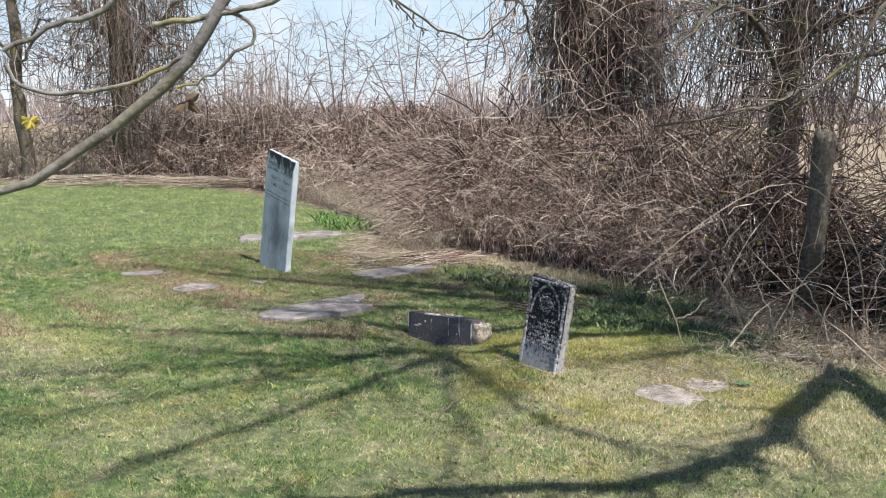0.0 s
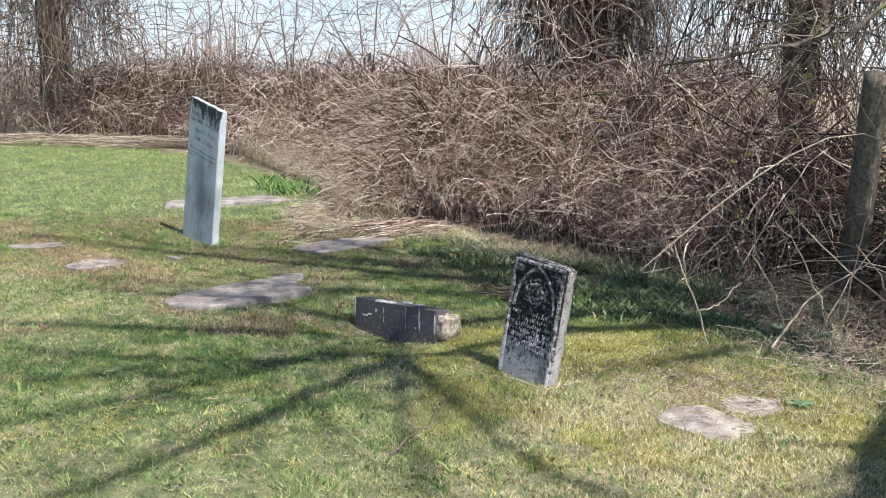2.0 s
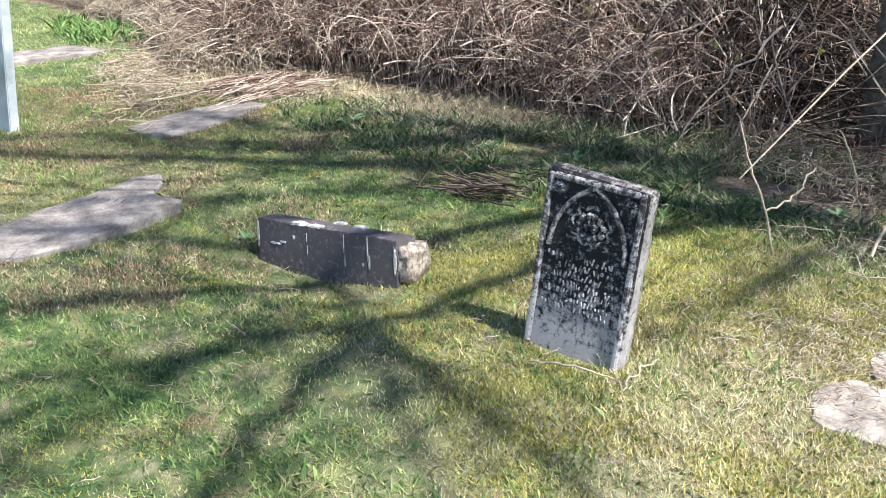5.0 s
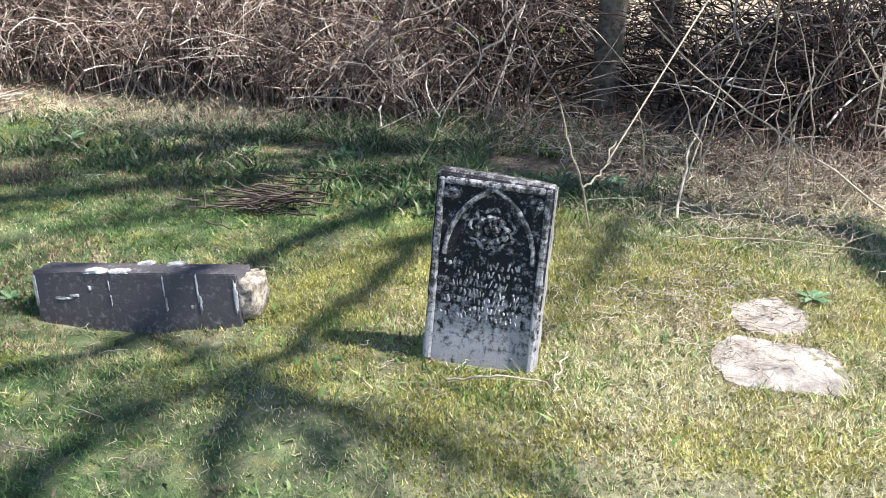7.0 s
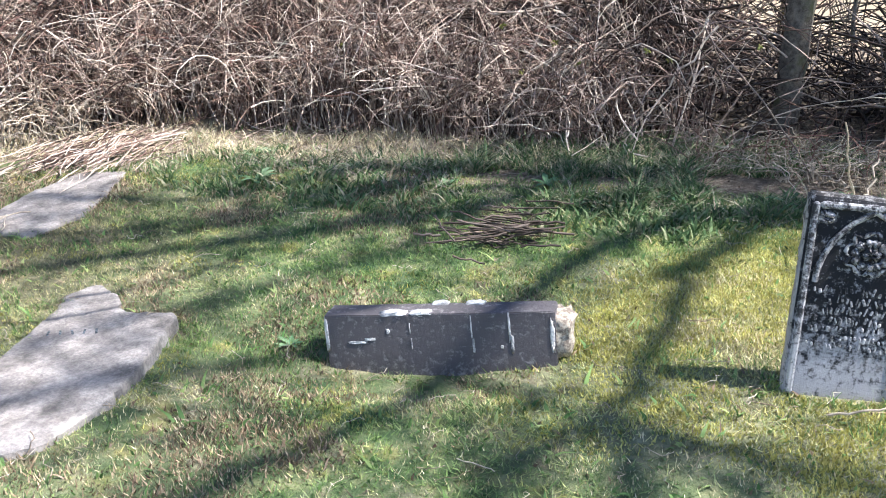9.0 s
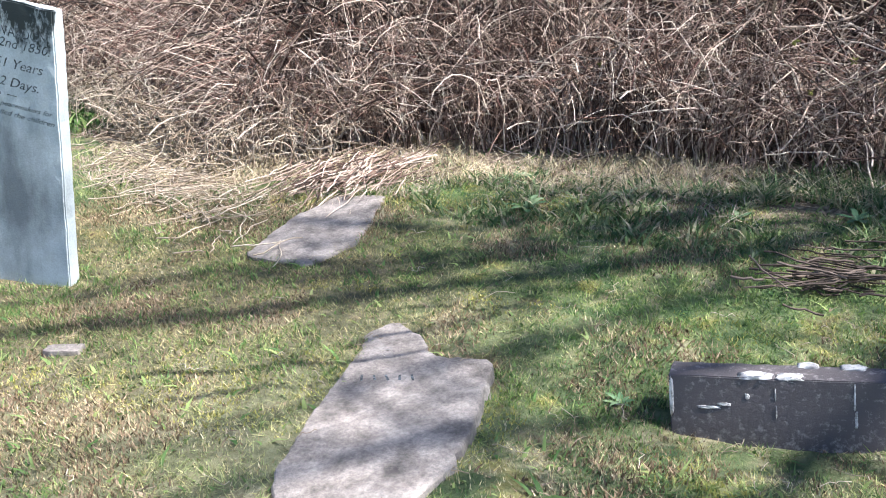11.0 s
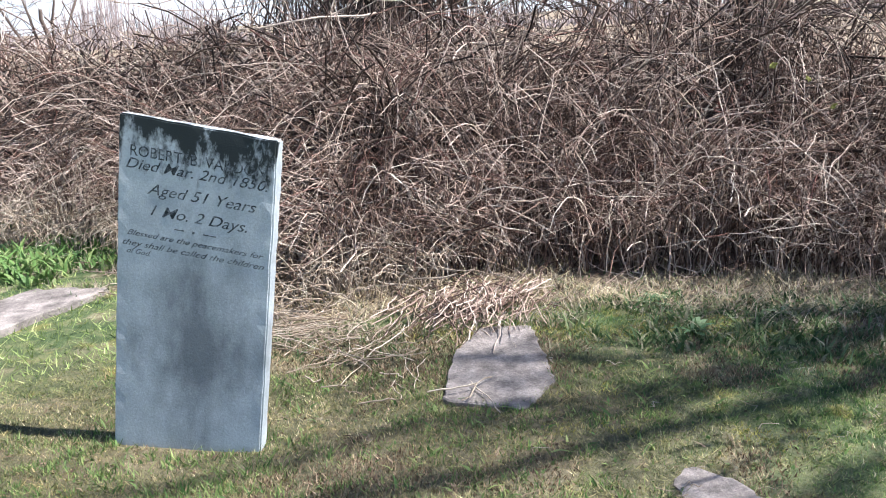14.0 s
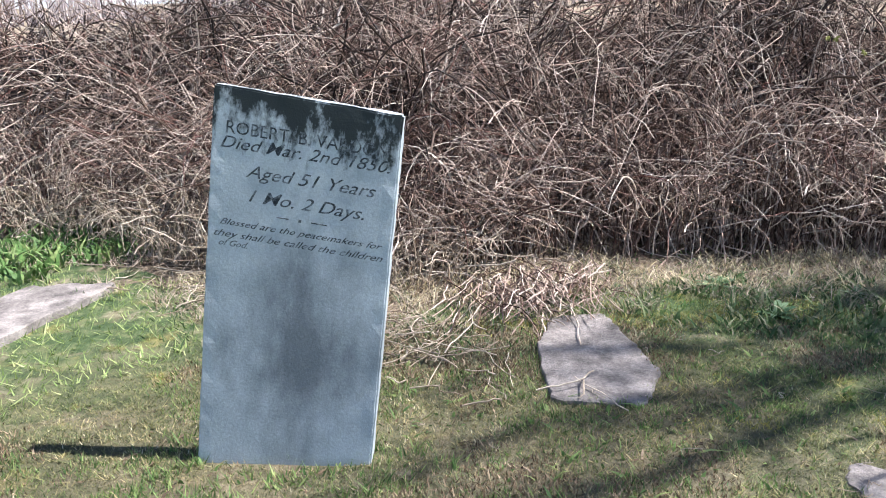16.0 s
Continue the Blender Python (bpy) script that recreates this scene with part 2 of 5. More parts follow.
def link_part(name, mesh, parent, label=""):
    ob = new(name, mesh)
    ob.parent = parent
    return tagged(ob, label)


def part(name, bm, mat, parent, label=""):
    """Links a bmesh as one mesh object under a thing or a part."""
    me = bpy.data.meshes.new(name)
    bm.to_mesh(me)
    bm.free()
    me.materials.append(mat)
    return link_part(name, me, parent, label)


# ---- plan ----
EDGE = np.array([(-16, 20.5), (-10, 18.6), (-6.6, 17.9), (-4.0, 16.9), (-2.5, 15.0), (-1.6, 13.5), (-0.75, 11.2), (-0.5, 9.5), (0.2, 9.0), (0.75, 8.45),
                 (1.15, 7.8), (1.6, 7.05), (2.0, 6.35), (2.35, 5.6), (2.8, 4.9), (4.2, 4.0), (6.5, 3.2), (10, 2.6)])
ED = np.concatenate([[0], np.cumsum(np.linalg.norm(np.diff(EDGE, axis=0), axis=1))])


def edge_at(s):
    """Place on the thicket's edge and the way into it, at s metres along."""
    x, y = np.interp(s, ED, EDGE[:, 0]), np.interp(s, ED, EDGE[:, 1])
    dx = np.interp(s + 0.4, ED, EDGE[:, 0]) - np.interp(s - 0.4, ED, EDGE[:, 0])
    dy = np.interp(s + 0.4, ED, EDGE[:, 1]) - np.interp(s - 0.4, ED, EDGE[:, 1])
    ln = np.hypot(dx, dy) + 1e-9
    return np.stack([x, y], -1), np.stack([-dy / ln, dx / ln], -1)


def behind_edge(x, y):
    """Signed metres behind the thicket's edge (positive: in the thicket)."""
    p = np.stack([x, y], -1)
    best = np.full(x.shape, 1e9)
    sign = np.ones(x.shape)
    for a, b in zip(EDGE[:-1], EDGE[1:]):
        ab = b - a
        t = np.clip(((p - a) @ ab) / (ab @ ab), 0, 1)
        q = a + t[..., None] * ab
        d = np.linalg.norm(p - q, axis=-1)
        side = ab[0] * (p[..., 1] - a[1]) - ab[1] * (p[..., 0] - a[0])
        sign = np.where(d < best - 1e-9, np.where(side > 0, 1.0, -1.0), sign)
        best = np.minimum(best, d)
    return best * sign


def lump(x, y, s, seed):
    """Cheap smooth unevenness in -1..1."""
    return (np.sin(x * s + seed) * np.cos(y * s * 1.13 + seed * 1.7) + 0.6 * np.sin(x * s * 2.3 + y * s * 1.9 + seed * 0.6) + 0.4 * np.cos(y * s * 3.1 - x * s * 2.7 + seed)) / 2.0


def ground_z(x, y):
    z = 0.018 * lump(x, y, 1.1, 2.0) + 0.008 * lump(x, y, 4.3, 5.0) - 0.05 * np.exp(-(x ** 2 / 1.2 + (y - 6.5) ** 2 / 0.5)) - 0.07 * np.exp(-(((x + 0.20) * 0.61 - (y - 6.28) * 0.79) ** 2 / 0.3 + ((x + 0.20) * 0.79 + (y - 6.28) * 0.61) ** 2 / 0.09))
    z = z - 0.045 * np.exp(-(((x + 0.09) * 0.617 - (y - 5.99) * 0.787) ** 2 / 0.30 + ((x + 0.09) * 0.787 + (y - 5.99) * 0.617) ** 2 / 0.02))
    return z - 0.012 - 0.035 * np.exp(-((x + 1.6) ** 2 + (y - 8.5) ** 2) / 0.8)


def thicket_height(s):
    h = np.interp(s, [0, 6, 12, 15, 18, 21, 22.5, 23.6, 25, 27, 29, 31, 40], [1.4, 1.4, 1.38, 1.3, 1.17, 1.08, 1.25, 1.0, 0.95, 1.1, 1.2, 1.3, 1.5])
    return h * (1 + 0.12 * np.sin(s * 1.7) + 0.08 * np.sin(s * 4.1 + 1))


# ---- ground ----
def ground_sheet():
    fine = np.arange(-9, 9.01, 0.12)
    xs = np.concatenate([[-2500, -600, -150, -60, -30, -18, -13], fine - 0.5, [12, 18, 30, 60, 150, 600, 2500]])
    ys = np.concatenate([[-2500, -600, -150, -60, -30, -15, -8, -4], np.arange(-1, 19.01, 0.12), [21, 25, 32, 45, 70, 150, 600, 2500]])
    X, Y = np.meshgrid(xs, ys)
    Z = ground_z(X, Y) * (np.hypot(X, Y - 8) < 40)
    nx, ny = len(xs), len(ys)
    i = np.arange(nx * ny).reshape(ny, nx)
    f = np.stack([i[:-1, :-1], i[:-1, 1:], i[1:, 1:], i[1:, :-1]], -1).reshape(-1, 4)
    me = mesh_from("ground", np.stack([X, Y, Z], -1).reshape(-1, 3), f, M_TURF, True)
    me.materials.append(M_LITTER)
    me.materials.append(M_FIELD)
    cx, cy = ((xs[:-1] + xs[1:]) / 2)[None, :] + 0 * ys[:-1, None], ((ys[:-1] + ys[1:]) / 2)[:, None] + 0 * xs[None, :-1]
    d = behind_edge(cx, cy) + 0.22 * lump(cx, cy, 4.0, 1.0) + 0.1 * lump(cx, cy, 11.0, 3.0) + 0.36
    slot = np.where(d > 4.0, 2, np.where(d > 0.05, 1, 0))
    me.polygons.foreach_set("material_index", slot.ravel().astype(np.int32))
    me.update()
    return tagged(new("ground", me), "patchy spring lawn with moss, bare litter under the thicket", "ground", kind="structure")


ground_sheet()


# ---- thicket ----
def wander(n, k, amount):
    w = rng.normal(0, amount, (n, k, 3))
    w = np.cumsum(w, axis=1)
    return w - w[:, :1]


POST, FORE = np.array([2.72, 6.5]), np.array([1.4, 5.5])


def thicket(name, s0, s1, count, depth, label, mat=None, rad=(0.0022, 0.0045), inset=0.2, tall=1.0, k=10, upright=0.22, reach=0.12):
    """A bank of tangled canes along the edge from s0 to s1."""
    t = np.linspace(0, 1, k)[None, :]
    s = rng.uniform(s0, s1, count)
    d = inset + rng.beta(1.0, 1.5, count) * depth
    open_here = lump(s * 1.0, d * 1.6 + 3, 3.3, 7.0) > rng.uniform(-0.9, 0.1, count)
    s, d = s[open_here], d[open_here]
    q, inn = edge_at(s)
    q = q + inn * d[:, None]
    u = np.clip(((q - POST) @ (FORE - POST)) / ((FORE - POST) @ (FORE - POST)), 0, 1)
    free = np.linalg.norm(q - POST - u[:, None] * (FORE - POST), axis=1) > (0.42 if tall > 0.7 else 0.0)
    s, d = s[free], d[free]
    count = len(s)
    p, inn = edge_at(s)
    along = np.stack([inn[:, 1], -inn[:, 0]], -1)
    H = thicket_height(s) * tall * (1 + 0.13 * lump(s, d, 2.6, 4.0))
    rise = np.clip(0.26 + 0.62 * d, 0.25, 1.0)
    base = p + inn * d[:, None]
    kind = rng.uniform(0, 1, count)
    ang = rng.uniform(-2.6, 2.6, count)
    way = -inn * np.cos(ang)[:, None] + along * np.sin(ang)[:, None]
    # arching canes
    L = rng.uniform(0.25, 1.15, count) * np.clip(0.5 + 0.5 * d, 0.4, 1.2)
    apex = H * rise * rng.uniform(0.35, 1.1, count)
    q = rng.uniform(0.5, 0.85, count)[:, None]
    z = apex[:, None] * (1 - (np.abs(t - q) / np.maximum(q, 1 - q * 0.4)) ** 2)
    xy = base[:, None, :] + way[:, None, :] * (L[:, None] * t ** 1.4)[..., None]
    # tangles afloat in the mass, bent to loops
    tang = kind > 0.28
    z0 = rng.uniform(0.03, 1.0, count) ** 0.85 * H * rise
    L2 = rng.uniform(0.35, 1.55, count) * np.clip(0.55 + 0.5 * d, 0.3, 1.0)
    a2 = rng.uniform(0, 2 * math.pi, count)[:, None] + rng.normal(0, 0.75, count)[:, None] * (t - 0.5)
    b2 = rng.normal(0.15, 0.6, count)[:, None] + rng.normal(-0.4, 0.7, count)[:, None] * (t - 0.5)
    step = (L2 / (k - 1))[:, None]
    dx, dy, dz = (np.cumsum(v * step, axis=1) for v in (np.cos(a2) * np.cos(b2), np.sin(a2) * np.cos(b2), np.sin(b2)))
    xy2 = base[:, None, :] + np.stack([dx - dx[:, k // 2:k // 2 + 1], dy - dy[:, k // 2:k // 2 + 1]], -1)
    zz = z0[:, None] + dz - dz[:, k // 2:k // 2 + 1]
    xy = np.where(tang[:, None, None], xy2, xy)
    z = np.where(tang[:, None], zz, z)
    # upright shoots
    up = kind > 1 - upright
    h3 = H * np.maximum(rise, 0.45) * rng.uniform(0.3, 1.05, count)
    lean = rng.normal(0, 0.5, count) * h3
    xy3 = base[:, None, :] + way[:, None, :] * (lean[:, None] * t ** 1.5)[..., None]
    xy = np.where(up[:, None, None], xy3, xy)
    z = np.where(up[:, None], h3[:, None] * (1.12 * t - 0.12 * t * t), z)
    P = np.concatenate([xy, z[..., None]], -1) + wander(count, k, 0.013) * np.array([1, 1, 0.8])
    P[..., 2] = np.maximum(P[..., 2], 0.0)
    ahead = np.einsum("nkc,nc->nk", P[..., :2] - p[:, None, :], inn)
    P[..., :2] += inn[:, None, :] * (0.85 * np.maximum(0, -reach - ahead))[..., None]
    R = rng.uniform(rad[0], rad[1], count)[:, None] * (1.15 - 0.7 * t)
    return tagged(tubes(name, P, R, mat or M_CANE), label, "thicket", kind="stuff")


thicket("bramble_thicket", 18.0, 24.4, 22500, 2.0, "dense tangle of bare tan bramble canes behind the graves", rad=(0.0018, 0.0045), upright=0.42, k=9)
# inner canes coloured dark so that the gaps read as deep shade
thicket("bramble_thicket", 17.5, 24.6, 6500, 1.8, "dead canes deep in the bramble tangle, darkened for its inner shade", M_SHADECANE, (0.004, 0.008), 0.75, 0.97, 8)
thicket("bramble_thicket", 24.4, 33.0, 2200, 1.6, "tangle of bare canes behind the wooden post, darkened for the hollow's shade", M_SHADECANE, (0.004, 0.008), 0.7, 0.5)
thicket("bramble_thicket", 24.6, 30.0, 420, 1.6, "grey vines in the dark hollow behind the post", M_VINE, (0.003, 0.007), 0.7)
thicket("bramble_thicket", 24.1, 25.2, 330, 0.7, "thinning edge of the bramble tangle by the post", rad=(0.003, 0.0065), inset=0.35, upright=0.5)
thicket("bramble_thicket", 24.6, 27.4, 220, 1.2, "sparse bare canes round the wooden post", rad=(0.003, 0.007), tall=0.9)
thicket("bramble_thicket", 9.5, 18.2, 9500, 2.6, "far bank of bare reddish bramble canes at the lawn's edge", rad=(0.0035, 0.0065), k=7)
thicket("bramble_thicket", 9.5, 18.2, 3500, 2.0, "dead canes deep in the far brambles, darkened for their inner shade", M_SHADECANE, (0.005, 0.010), 0.7, 0.95, 7)
thicket("red_shoots", 13.0, 24.4, 1500, 2.0, "reddish young canes standing among the brambles", M_RED, (0.003, 0.005), 0.3, 1.05, upright=0.5)
thicket("red_shoots", 24.7, 26.6, 160, 0.5, "thin red shoots in the dead grass clump", M_RED, (0.002, 0.0035), 0.05, 0.5, upright=0.85)
thicket("straw_clump", 24.7, 27.6, 950, 0.5, "pale dead grass stalks standing before the post", M_STRAW, (0.0018, 0.0035), -0.1, 0.36, upright=0.8, reach=0.3)
thicket("straw_clump", 15.5, 21.6, 1900, 0.5, "pale dead stalks along the bramble bank", M_STRAW, (0.0025, 0.005), -0.1, 0.8, upright=0.6, reach=0.3)
thicket("scrub", 0.0, 10.0, 3500, 3.0, "far straw-coloured scrub at the end of the lawn", M_STRAW, (0.004, 0.008), 0.1, 0.8, 6)


# ---- lawn grass ----
def grass(name, count, x0, x1, y0, y1, hmin, hmax, width, label, mat, keep=None, lean=0.6, single=False):
    x, y = rng.uniform(x0, x1, count), rng.uniform(y0, y1, count)
    ok = keep(x, y) & (behind_edge(x, y) < (-0.30 + 0.3 * lump(x, y, 4.0, 1.0) if name == "lawn_grass" else 9))
    x, y = x[ok], y[ok]
    n = len(x)
    z = ground_z(x, y)
    h = rng.uniform(hmin, hmax, n) * (1 + 0.4 * lump(x, y, 6.0, 3.0) + 0.55 * lump(x, y, 17.0, 6.0) + 0.5 * lump(x, y, 41.0, 2.0))
    a, b = rng.uniform(0, 2 * math.pi, n), rng.uniform(0, 2 * math.pi, n)
    h = np.maximum(h, 0.3 * hmin)
    ln = rng.uniform(0.1, lean, n) * h * 1.6
    w = width * rng.uniform(0.6, 1.3, n)
    wx, wy = np.cos(a) * w / 2, np.sin(a) * w / 2
    lx, ly = np.cos(b) * ln, np.sin(b) * ln
    v = np.stack([np.stack([x - wx, y - wy, z - 0.004], -1), np.stack([x + wx, y + wy, z - 0.004], -1),
                  np.stack([x + wx * 0.7 + lx * 0.4, y + wy * 0.7 + ly * 0.4, z + h * 0.62], -1), np.stack([x - wx * 0.7 + lx * 0.4, y - wy * 0.7 + ly * 0.4, z + h * 0.62], -1),
                  np.stack([x + lx, y + ly, z + h], -1)], 1).reshape(-1, 3)
    if single:
        v = v.reshape(-1, 5, 3)[:, [0, 1, 4]].reshape(-1, 3)
        return tagged(new(name, mesh_from(name, v, np.arange(3 * n).reshape(-1, 3), mat)), label, "grass", kind="stuff")
    o = np.arange(n)[:, None] * 5
    f = np.concatenate([o + np.array([0, 1, 2]), o + np.array([0, 2, 3]), o + np.array([3, 2, 4])])
    return tagged(new(name, mesh_from(name, v, f, mat)), label, "grass", kind="stuff")


BIG_SLAB = [(-1.36, 6.47), (-1.30, 6.64), (-1.12, 6.82), (-0.96, 6.98), (-0.82, 7.10), (-0.76, 7.20), (-0.64, 7.22), (-0.63, 7.06), (-0.67, 6.94), (-0.53, 6.80), (-0.68, 6.64), (-0.79, 6.52), (-0.95, 6.40),
            (-1.12, 6.33), (-1.29, 6.38)]
BUSH_SLAB = [(-0.84, 8.12), (-0.50, 8.43), (-0.20, 8.58), (-0.03, 8.43), (-0.42, 7.94), (-0.68, 7.85)]
CRACKED = [(1.00, 4.60), (1.08, 4.73), (1.24, 4.76), (1.38, 4.53), (1.30, 4.40), (1.18, 4.36)]
CRACKED_SMALL = [(1.29, 4.76), (1.40, 4.88), (1.58, 4.81), (1.55, 4.68), (1.42, 4.61), (1.34, 4.66)]
FRAGMENT = [(-2.27, 7.42), (-2.24, 7.53), (-2.17, 7.60), (-2.08, 7.65), (-1.98, 7.64), (-1.89, 7.56), (-1.91, 7.47), (-2.00, 7.39), (-2.12, 7.33), (-2.21, 7.33)]


def inside(x, y, corners, shrink):
    """Which points lie within a slab's outline, drawn in by a share."""
    q = np.array(corners)
    q = q.mean(0) + (q - q.mean(0)) * shrink
    odd = np.zeros(x.shape, bool)
    for (ax, ay), (bx, by) in zip(q, np.roll(q, -1, 0)):
        odd ^= ((ay > y) != (by > y)) & (x < (bx - ax) * (y - ay) / (by - ay + 1e-12) + ax)
    return odd


def slab_free(x, y):
    ok = np.ones(x.shape, bool)
    for cx, cy, rx, ry, tilt in BARE:
        c, s_ = math.cos(tilt), math.sin(tilt)
        u, v = (x - cx) * c + (y - cy) * s_, -(x - cx) * s_ + (y - cy) * c
        ok &= (u / rx) ** 2 + (v / ry) ** 2 > 1
    for corners, shrink in ((BIG_SLAB, 0.95), (BUSH_SLAB, 0.93), (CRACKED, 0.93), (CRACKED_SMALL, 0.9), (FRAGMENT, 0.92)):
        ok &= ~inside(x, y, corners, shrink)
    return ok


BARE = [(-1.77, 10.42, 0.58, 0.19, 0.42),
        (-2.76, 8.15, 0.18, 0.09, 0.43), (-0.03, 6.15, 0.36, 0.06, -0.91), (-1.64, 8.54, 0.25, 0.02, -0.92), (0.55, 5.1, 0.15, 0.02, -0.92)]


def tufts(name, clumps, per, x0, x1, y0, y1, spread, hmin, hmax, width, label, mat, patch, seed):
    """Small clumps of short broad blades, where the patchiness allows them."""
    cx, cy = rng.uniform(x0, x1, clumps), rng.uniform(y0, y1, clumps)
    ok = (lump(cx, cy, 2.3, seed) + 0.5 * lump(cx, cy, 7.1, seed + 2) > patch) & (behind_edge(cx, cy) < -0.3)
    cx, cy = cx[ok], cy[ok]
    x = (cx[:, None] + rng.normal(0, spread, (len(cx), per))).ravel()
    y = (cy[:, None] + rng.normal(0, spread, (len(cx), per))).ravel()
    keep = slab_free(x, y)
    x, y = x[keep], y[keep]
    n = len(x)
    z = ground_z(x, y)
    h, w = rng.uniform(hmin, hmax, n), width * rng.uniform(0.6, 1.4, n)
    a, b = rng.uniform(0, 2 * math.pi, n), rng.uniform(0, 2 * math.pi, n)
    ln = rng.uniform(0.2, 1.3, n) * h
    v = np.stack([np.stack([x - np.cos(a) * w / 2, y - np.sin(a) * w / 2, z - 0.004], -1), np.stack([x + np.cos(a) * w / 2, y + np.sin(a) * w / 2, z - 0.004], -1),
                  np.stack([x + np.cos(b) * ln, y + np.sin(b) * ln, z + h], -1)], 1).reshape(-1, 3)
    return tagged(new(name, mesh_from(name, v, np.arange(3 * n).reshape(-1, 3), mat)), label, "grass", kind="stuff")


def edge_band(lo, hi):
    def keep(x, y):
        d = behind_edge(x, y)
        ok = (d > lo) & (d < hi) & (lump(x, y, 3.1, 8.0) > -0.25)
        return ok & slab_free(x, y)
    return keep


def thin_lawn(x, y):
    """Blades leave the slabs free and stand thinly in worn spots."""
    return slab_free(x, y) & (lump(x, y, 2.3, 7.0) + 0.5 * lump(x, y, 7.1, 9.0) < rng.uniform(0.15, 1.0, x.shape) + (y < 4.6)) & (lump(x, y, 2.3, 9.0) + 0.5 * lump(x, y, 7.1, 11.0) < rng.uniform(0.1, 0.9, x.shape) + (y < 5.8))


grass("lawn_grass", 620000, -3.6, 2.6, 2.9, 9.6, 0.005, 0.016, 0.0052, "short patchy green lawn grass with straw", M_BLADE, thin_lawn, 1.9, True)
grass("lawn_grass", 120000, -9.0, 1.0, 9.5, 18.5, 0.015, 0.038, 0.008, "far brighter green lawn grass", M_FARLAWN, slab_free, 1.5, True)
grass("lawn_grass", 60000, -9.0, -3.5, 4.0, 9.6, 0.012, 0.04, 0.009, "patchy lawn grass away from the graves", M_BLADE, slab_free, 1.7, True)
tufts("grass_tufts", 9000, 16, -3.4, 2.4, 3.0, 9.4, 0.024, 0.008, 0.030, 0.0055, "darker green grass tufts in the lawn", M_TUFT, 0.05, 1.0)
tufts("grass_tufts", 110, 12, -1.95, -1.3, 8.1, 8.9, 0.02, 0.015, 0.05, 0.006, "longer grass round the tall headstone's foot", M_TUFT, -3.0, 1.0)
tufts("grass_tufts", 60, 12, 0.4, 0.75, 4.8, 5.35, 0.02, 0.012, 0.04, 0.006, "longer grass round the small headstone's foot", M_TUFT, -3.0, 1.0)
tufts("moss_patches", 7000, 22, -3.0, 2.2, 3.4, 8.8, 0.030, 0.004, 0.014, 0.008, "yellow-green moss cushions in the lawn", M_MOSS, 0.35, 4.0)
tufts("moss_patches", 3600, 22, 0.1, 1.8, 4.2, 6.0, 0.035, 0.005, 0.016, 0.008, "yellow moss in the sunny lawn by the small headstone", M_MOSS, -0.25, 6.0)
tufts("bleached_grass", 9000, 14, -3.6, 2.4, 4.4, 9.4, 0.035, 0.005, 0.016, 0.0045, "bleached dead grass between the tufts", M_BLEACH, 0.1, 7.0)
tufts("bleached_grass", 3500, 14, 0.5, 2.4, 3.6, 5.8, 0.035, 0.008, 0.026, 0.0045, "bleached dead grass round the cracked flagstones", M_BLEACH, -0.2, 2.0)
tufts("brown_thatch", 15000, 12, -3.6, 1.0, 5.8, 9.4, 0.035, 0.006, 0.024, 0.006, "brown dead thatch in thin spots of the lawn", M_THATCH, 0.2, 9.0)
grass("tall_grass", 26000, -1.5, 3.2, 4.5, 12.5, 0.012, 0.045, 0.007, "longer dark green grass at the thicket's foot", M_WEED, edge_band(-0.85, 0.2), 1.8)
grass("dead_grass", 130000, -1.5, 3.2, 4.3, 12.5, 0.010, 0.055, 0.004, "flattened dead straw at the thicket's foot", M_STRAW, edge_band(-0.6, 0.5), 2.6)
grass("tall_grass", 9000, 1.15, 2.5, 5.6, 7.4, 0.02, 0.08, 0.010, "dark green weeds at the shady foot of the brambles", M_WEED, edge_band(-0.55, 0.5), 1.5)
grass("dead_grass", 70000, -1.2, 2.8, 4.6, 10.5, 0.02, 0.07, 0.004, "bleached dead grass along the brambles' foot", M_BLEACH, edge_band(-0.35, 0.55), 2.0)
grass("leafy_weeds", 9000, 0.0, 1.9, 6.0, 8.4, 0.015, 0.055, 0.014, "low green weeds in the shade before the brambles", M_WEED, edge_band(-0.9, -0.15), 1.4)
grass("leafy_weeds", 8000, -3.2, 1.6, 3.4, 8.8, 0.006, 0.022, 0.012, "scattered broad-leaved weeds in the lawn", M_TUFT, slab_free, 2.2)
grass("dead_leaves", 5000, -3.4, 2.0, 3.2, 9.2, 0.004, 0.014, 0.010, "brown scraps of dead leaf in the turf", M_DEADLEAF, slab_free, 3.0)
grass("leafy_weeds", 9000, 1.0, 2.6, 5.75, 7.5, 0.012, 0.05, 0.013, "dark green ivy and weeds under the brambles by the post", M_WEED, edge_band(-0.6, 0.6), 1.5)
grass("dead_leaves", 16000, -1.5, 3.4, 4.3, 12.5, 0.004, 0.02, 0.022, "brown dead leaves under the brambles", M_DEADLEAF, edge_band(-0.3, 0.9), 3.0)
grass("leafy_weeds", 3000, -1.7, -0.4, 10.9, 12.6, 0.03, 0.10, 0.025, "bright green leafy weeds under the brambles", M_BRIGHT, edge_band(-0.7, 0.4), 1.2)


# ---- gravestones ----
def stone_frame(name, x, y, z, yaw, side, back):
    """An Empty at a stone's foot; its x runs along the face, y away from the reader, z up the stone."""
    ww = Vector((math.cos(yaw), math.sin(yaw), 0))
    nn = Vector((-math.sin(yaw), math.cos(yaw), 0))
    up = (Vector((0, 0, 1)) + side * ww + back * nn).normalized()
    wd = (ww - ww.dot(up) * up).normalized()
    dp = up.cross(wd)
    e = new(name)
    m = Matrix((wd, dp, up)).transposed().to_4x4()
    m.translation = (x, y, z)
    e.matrix_world = m
    return e


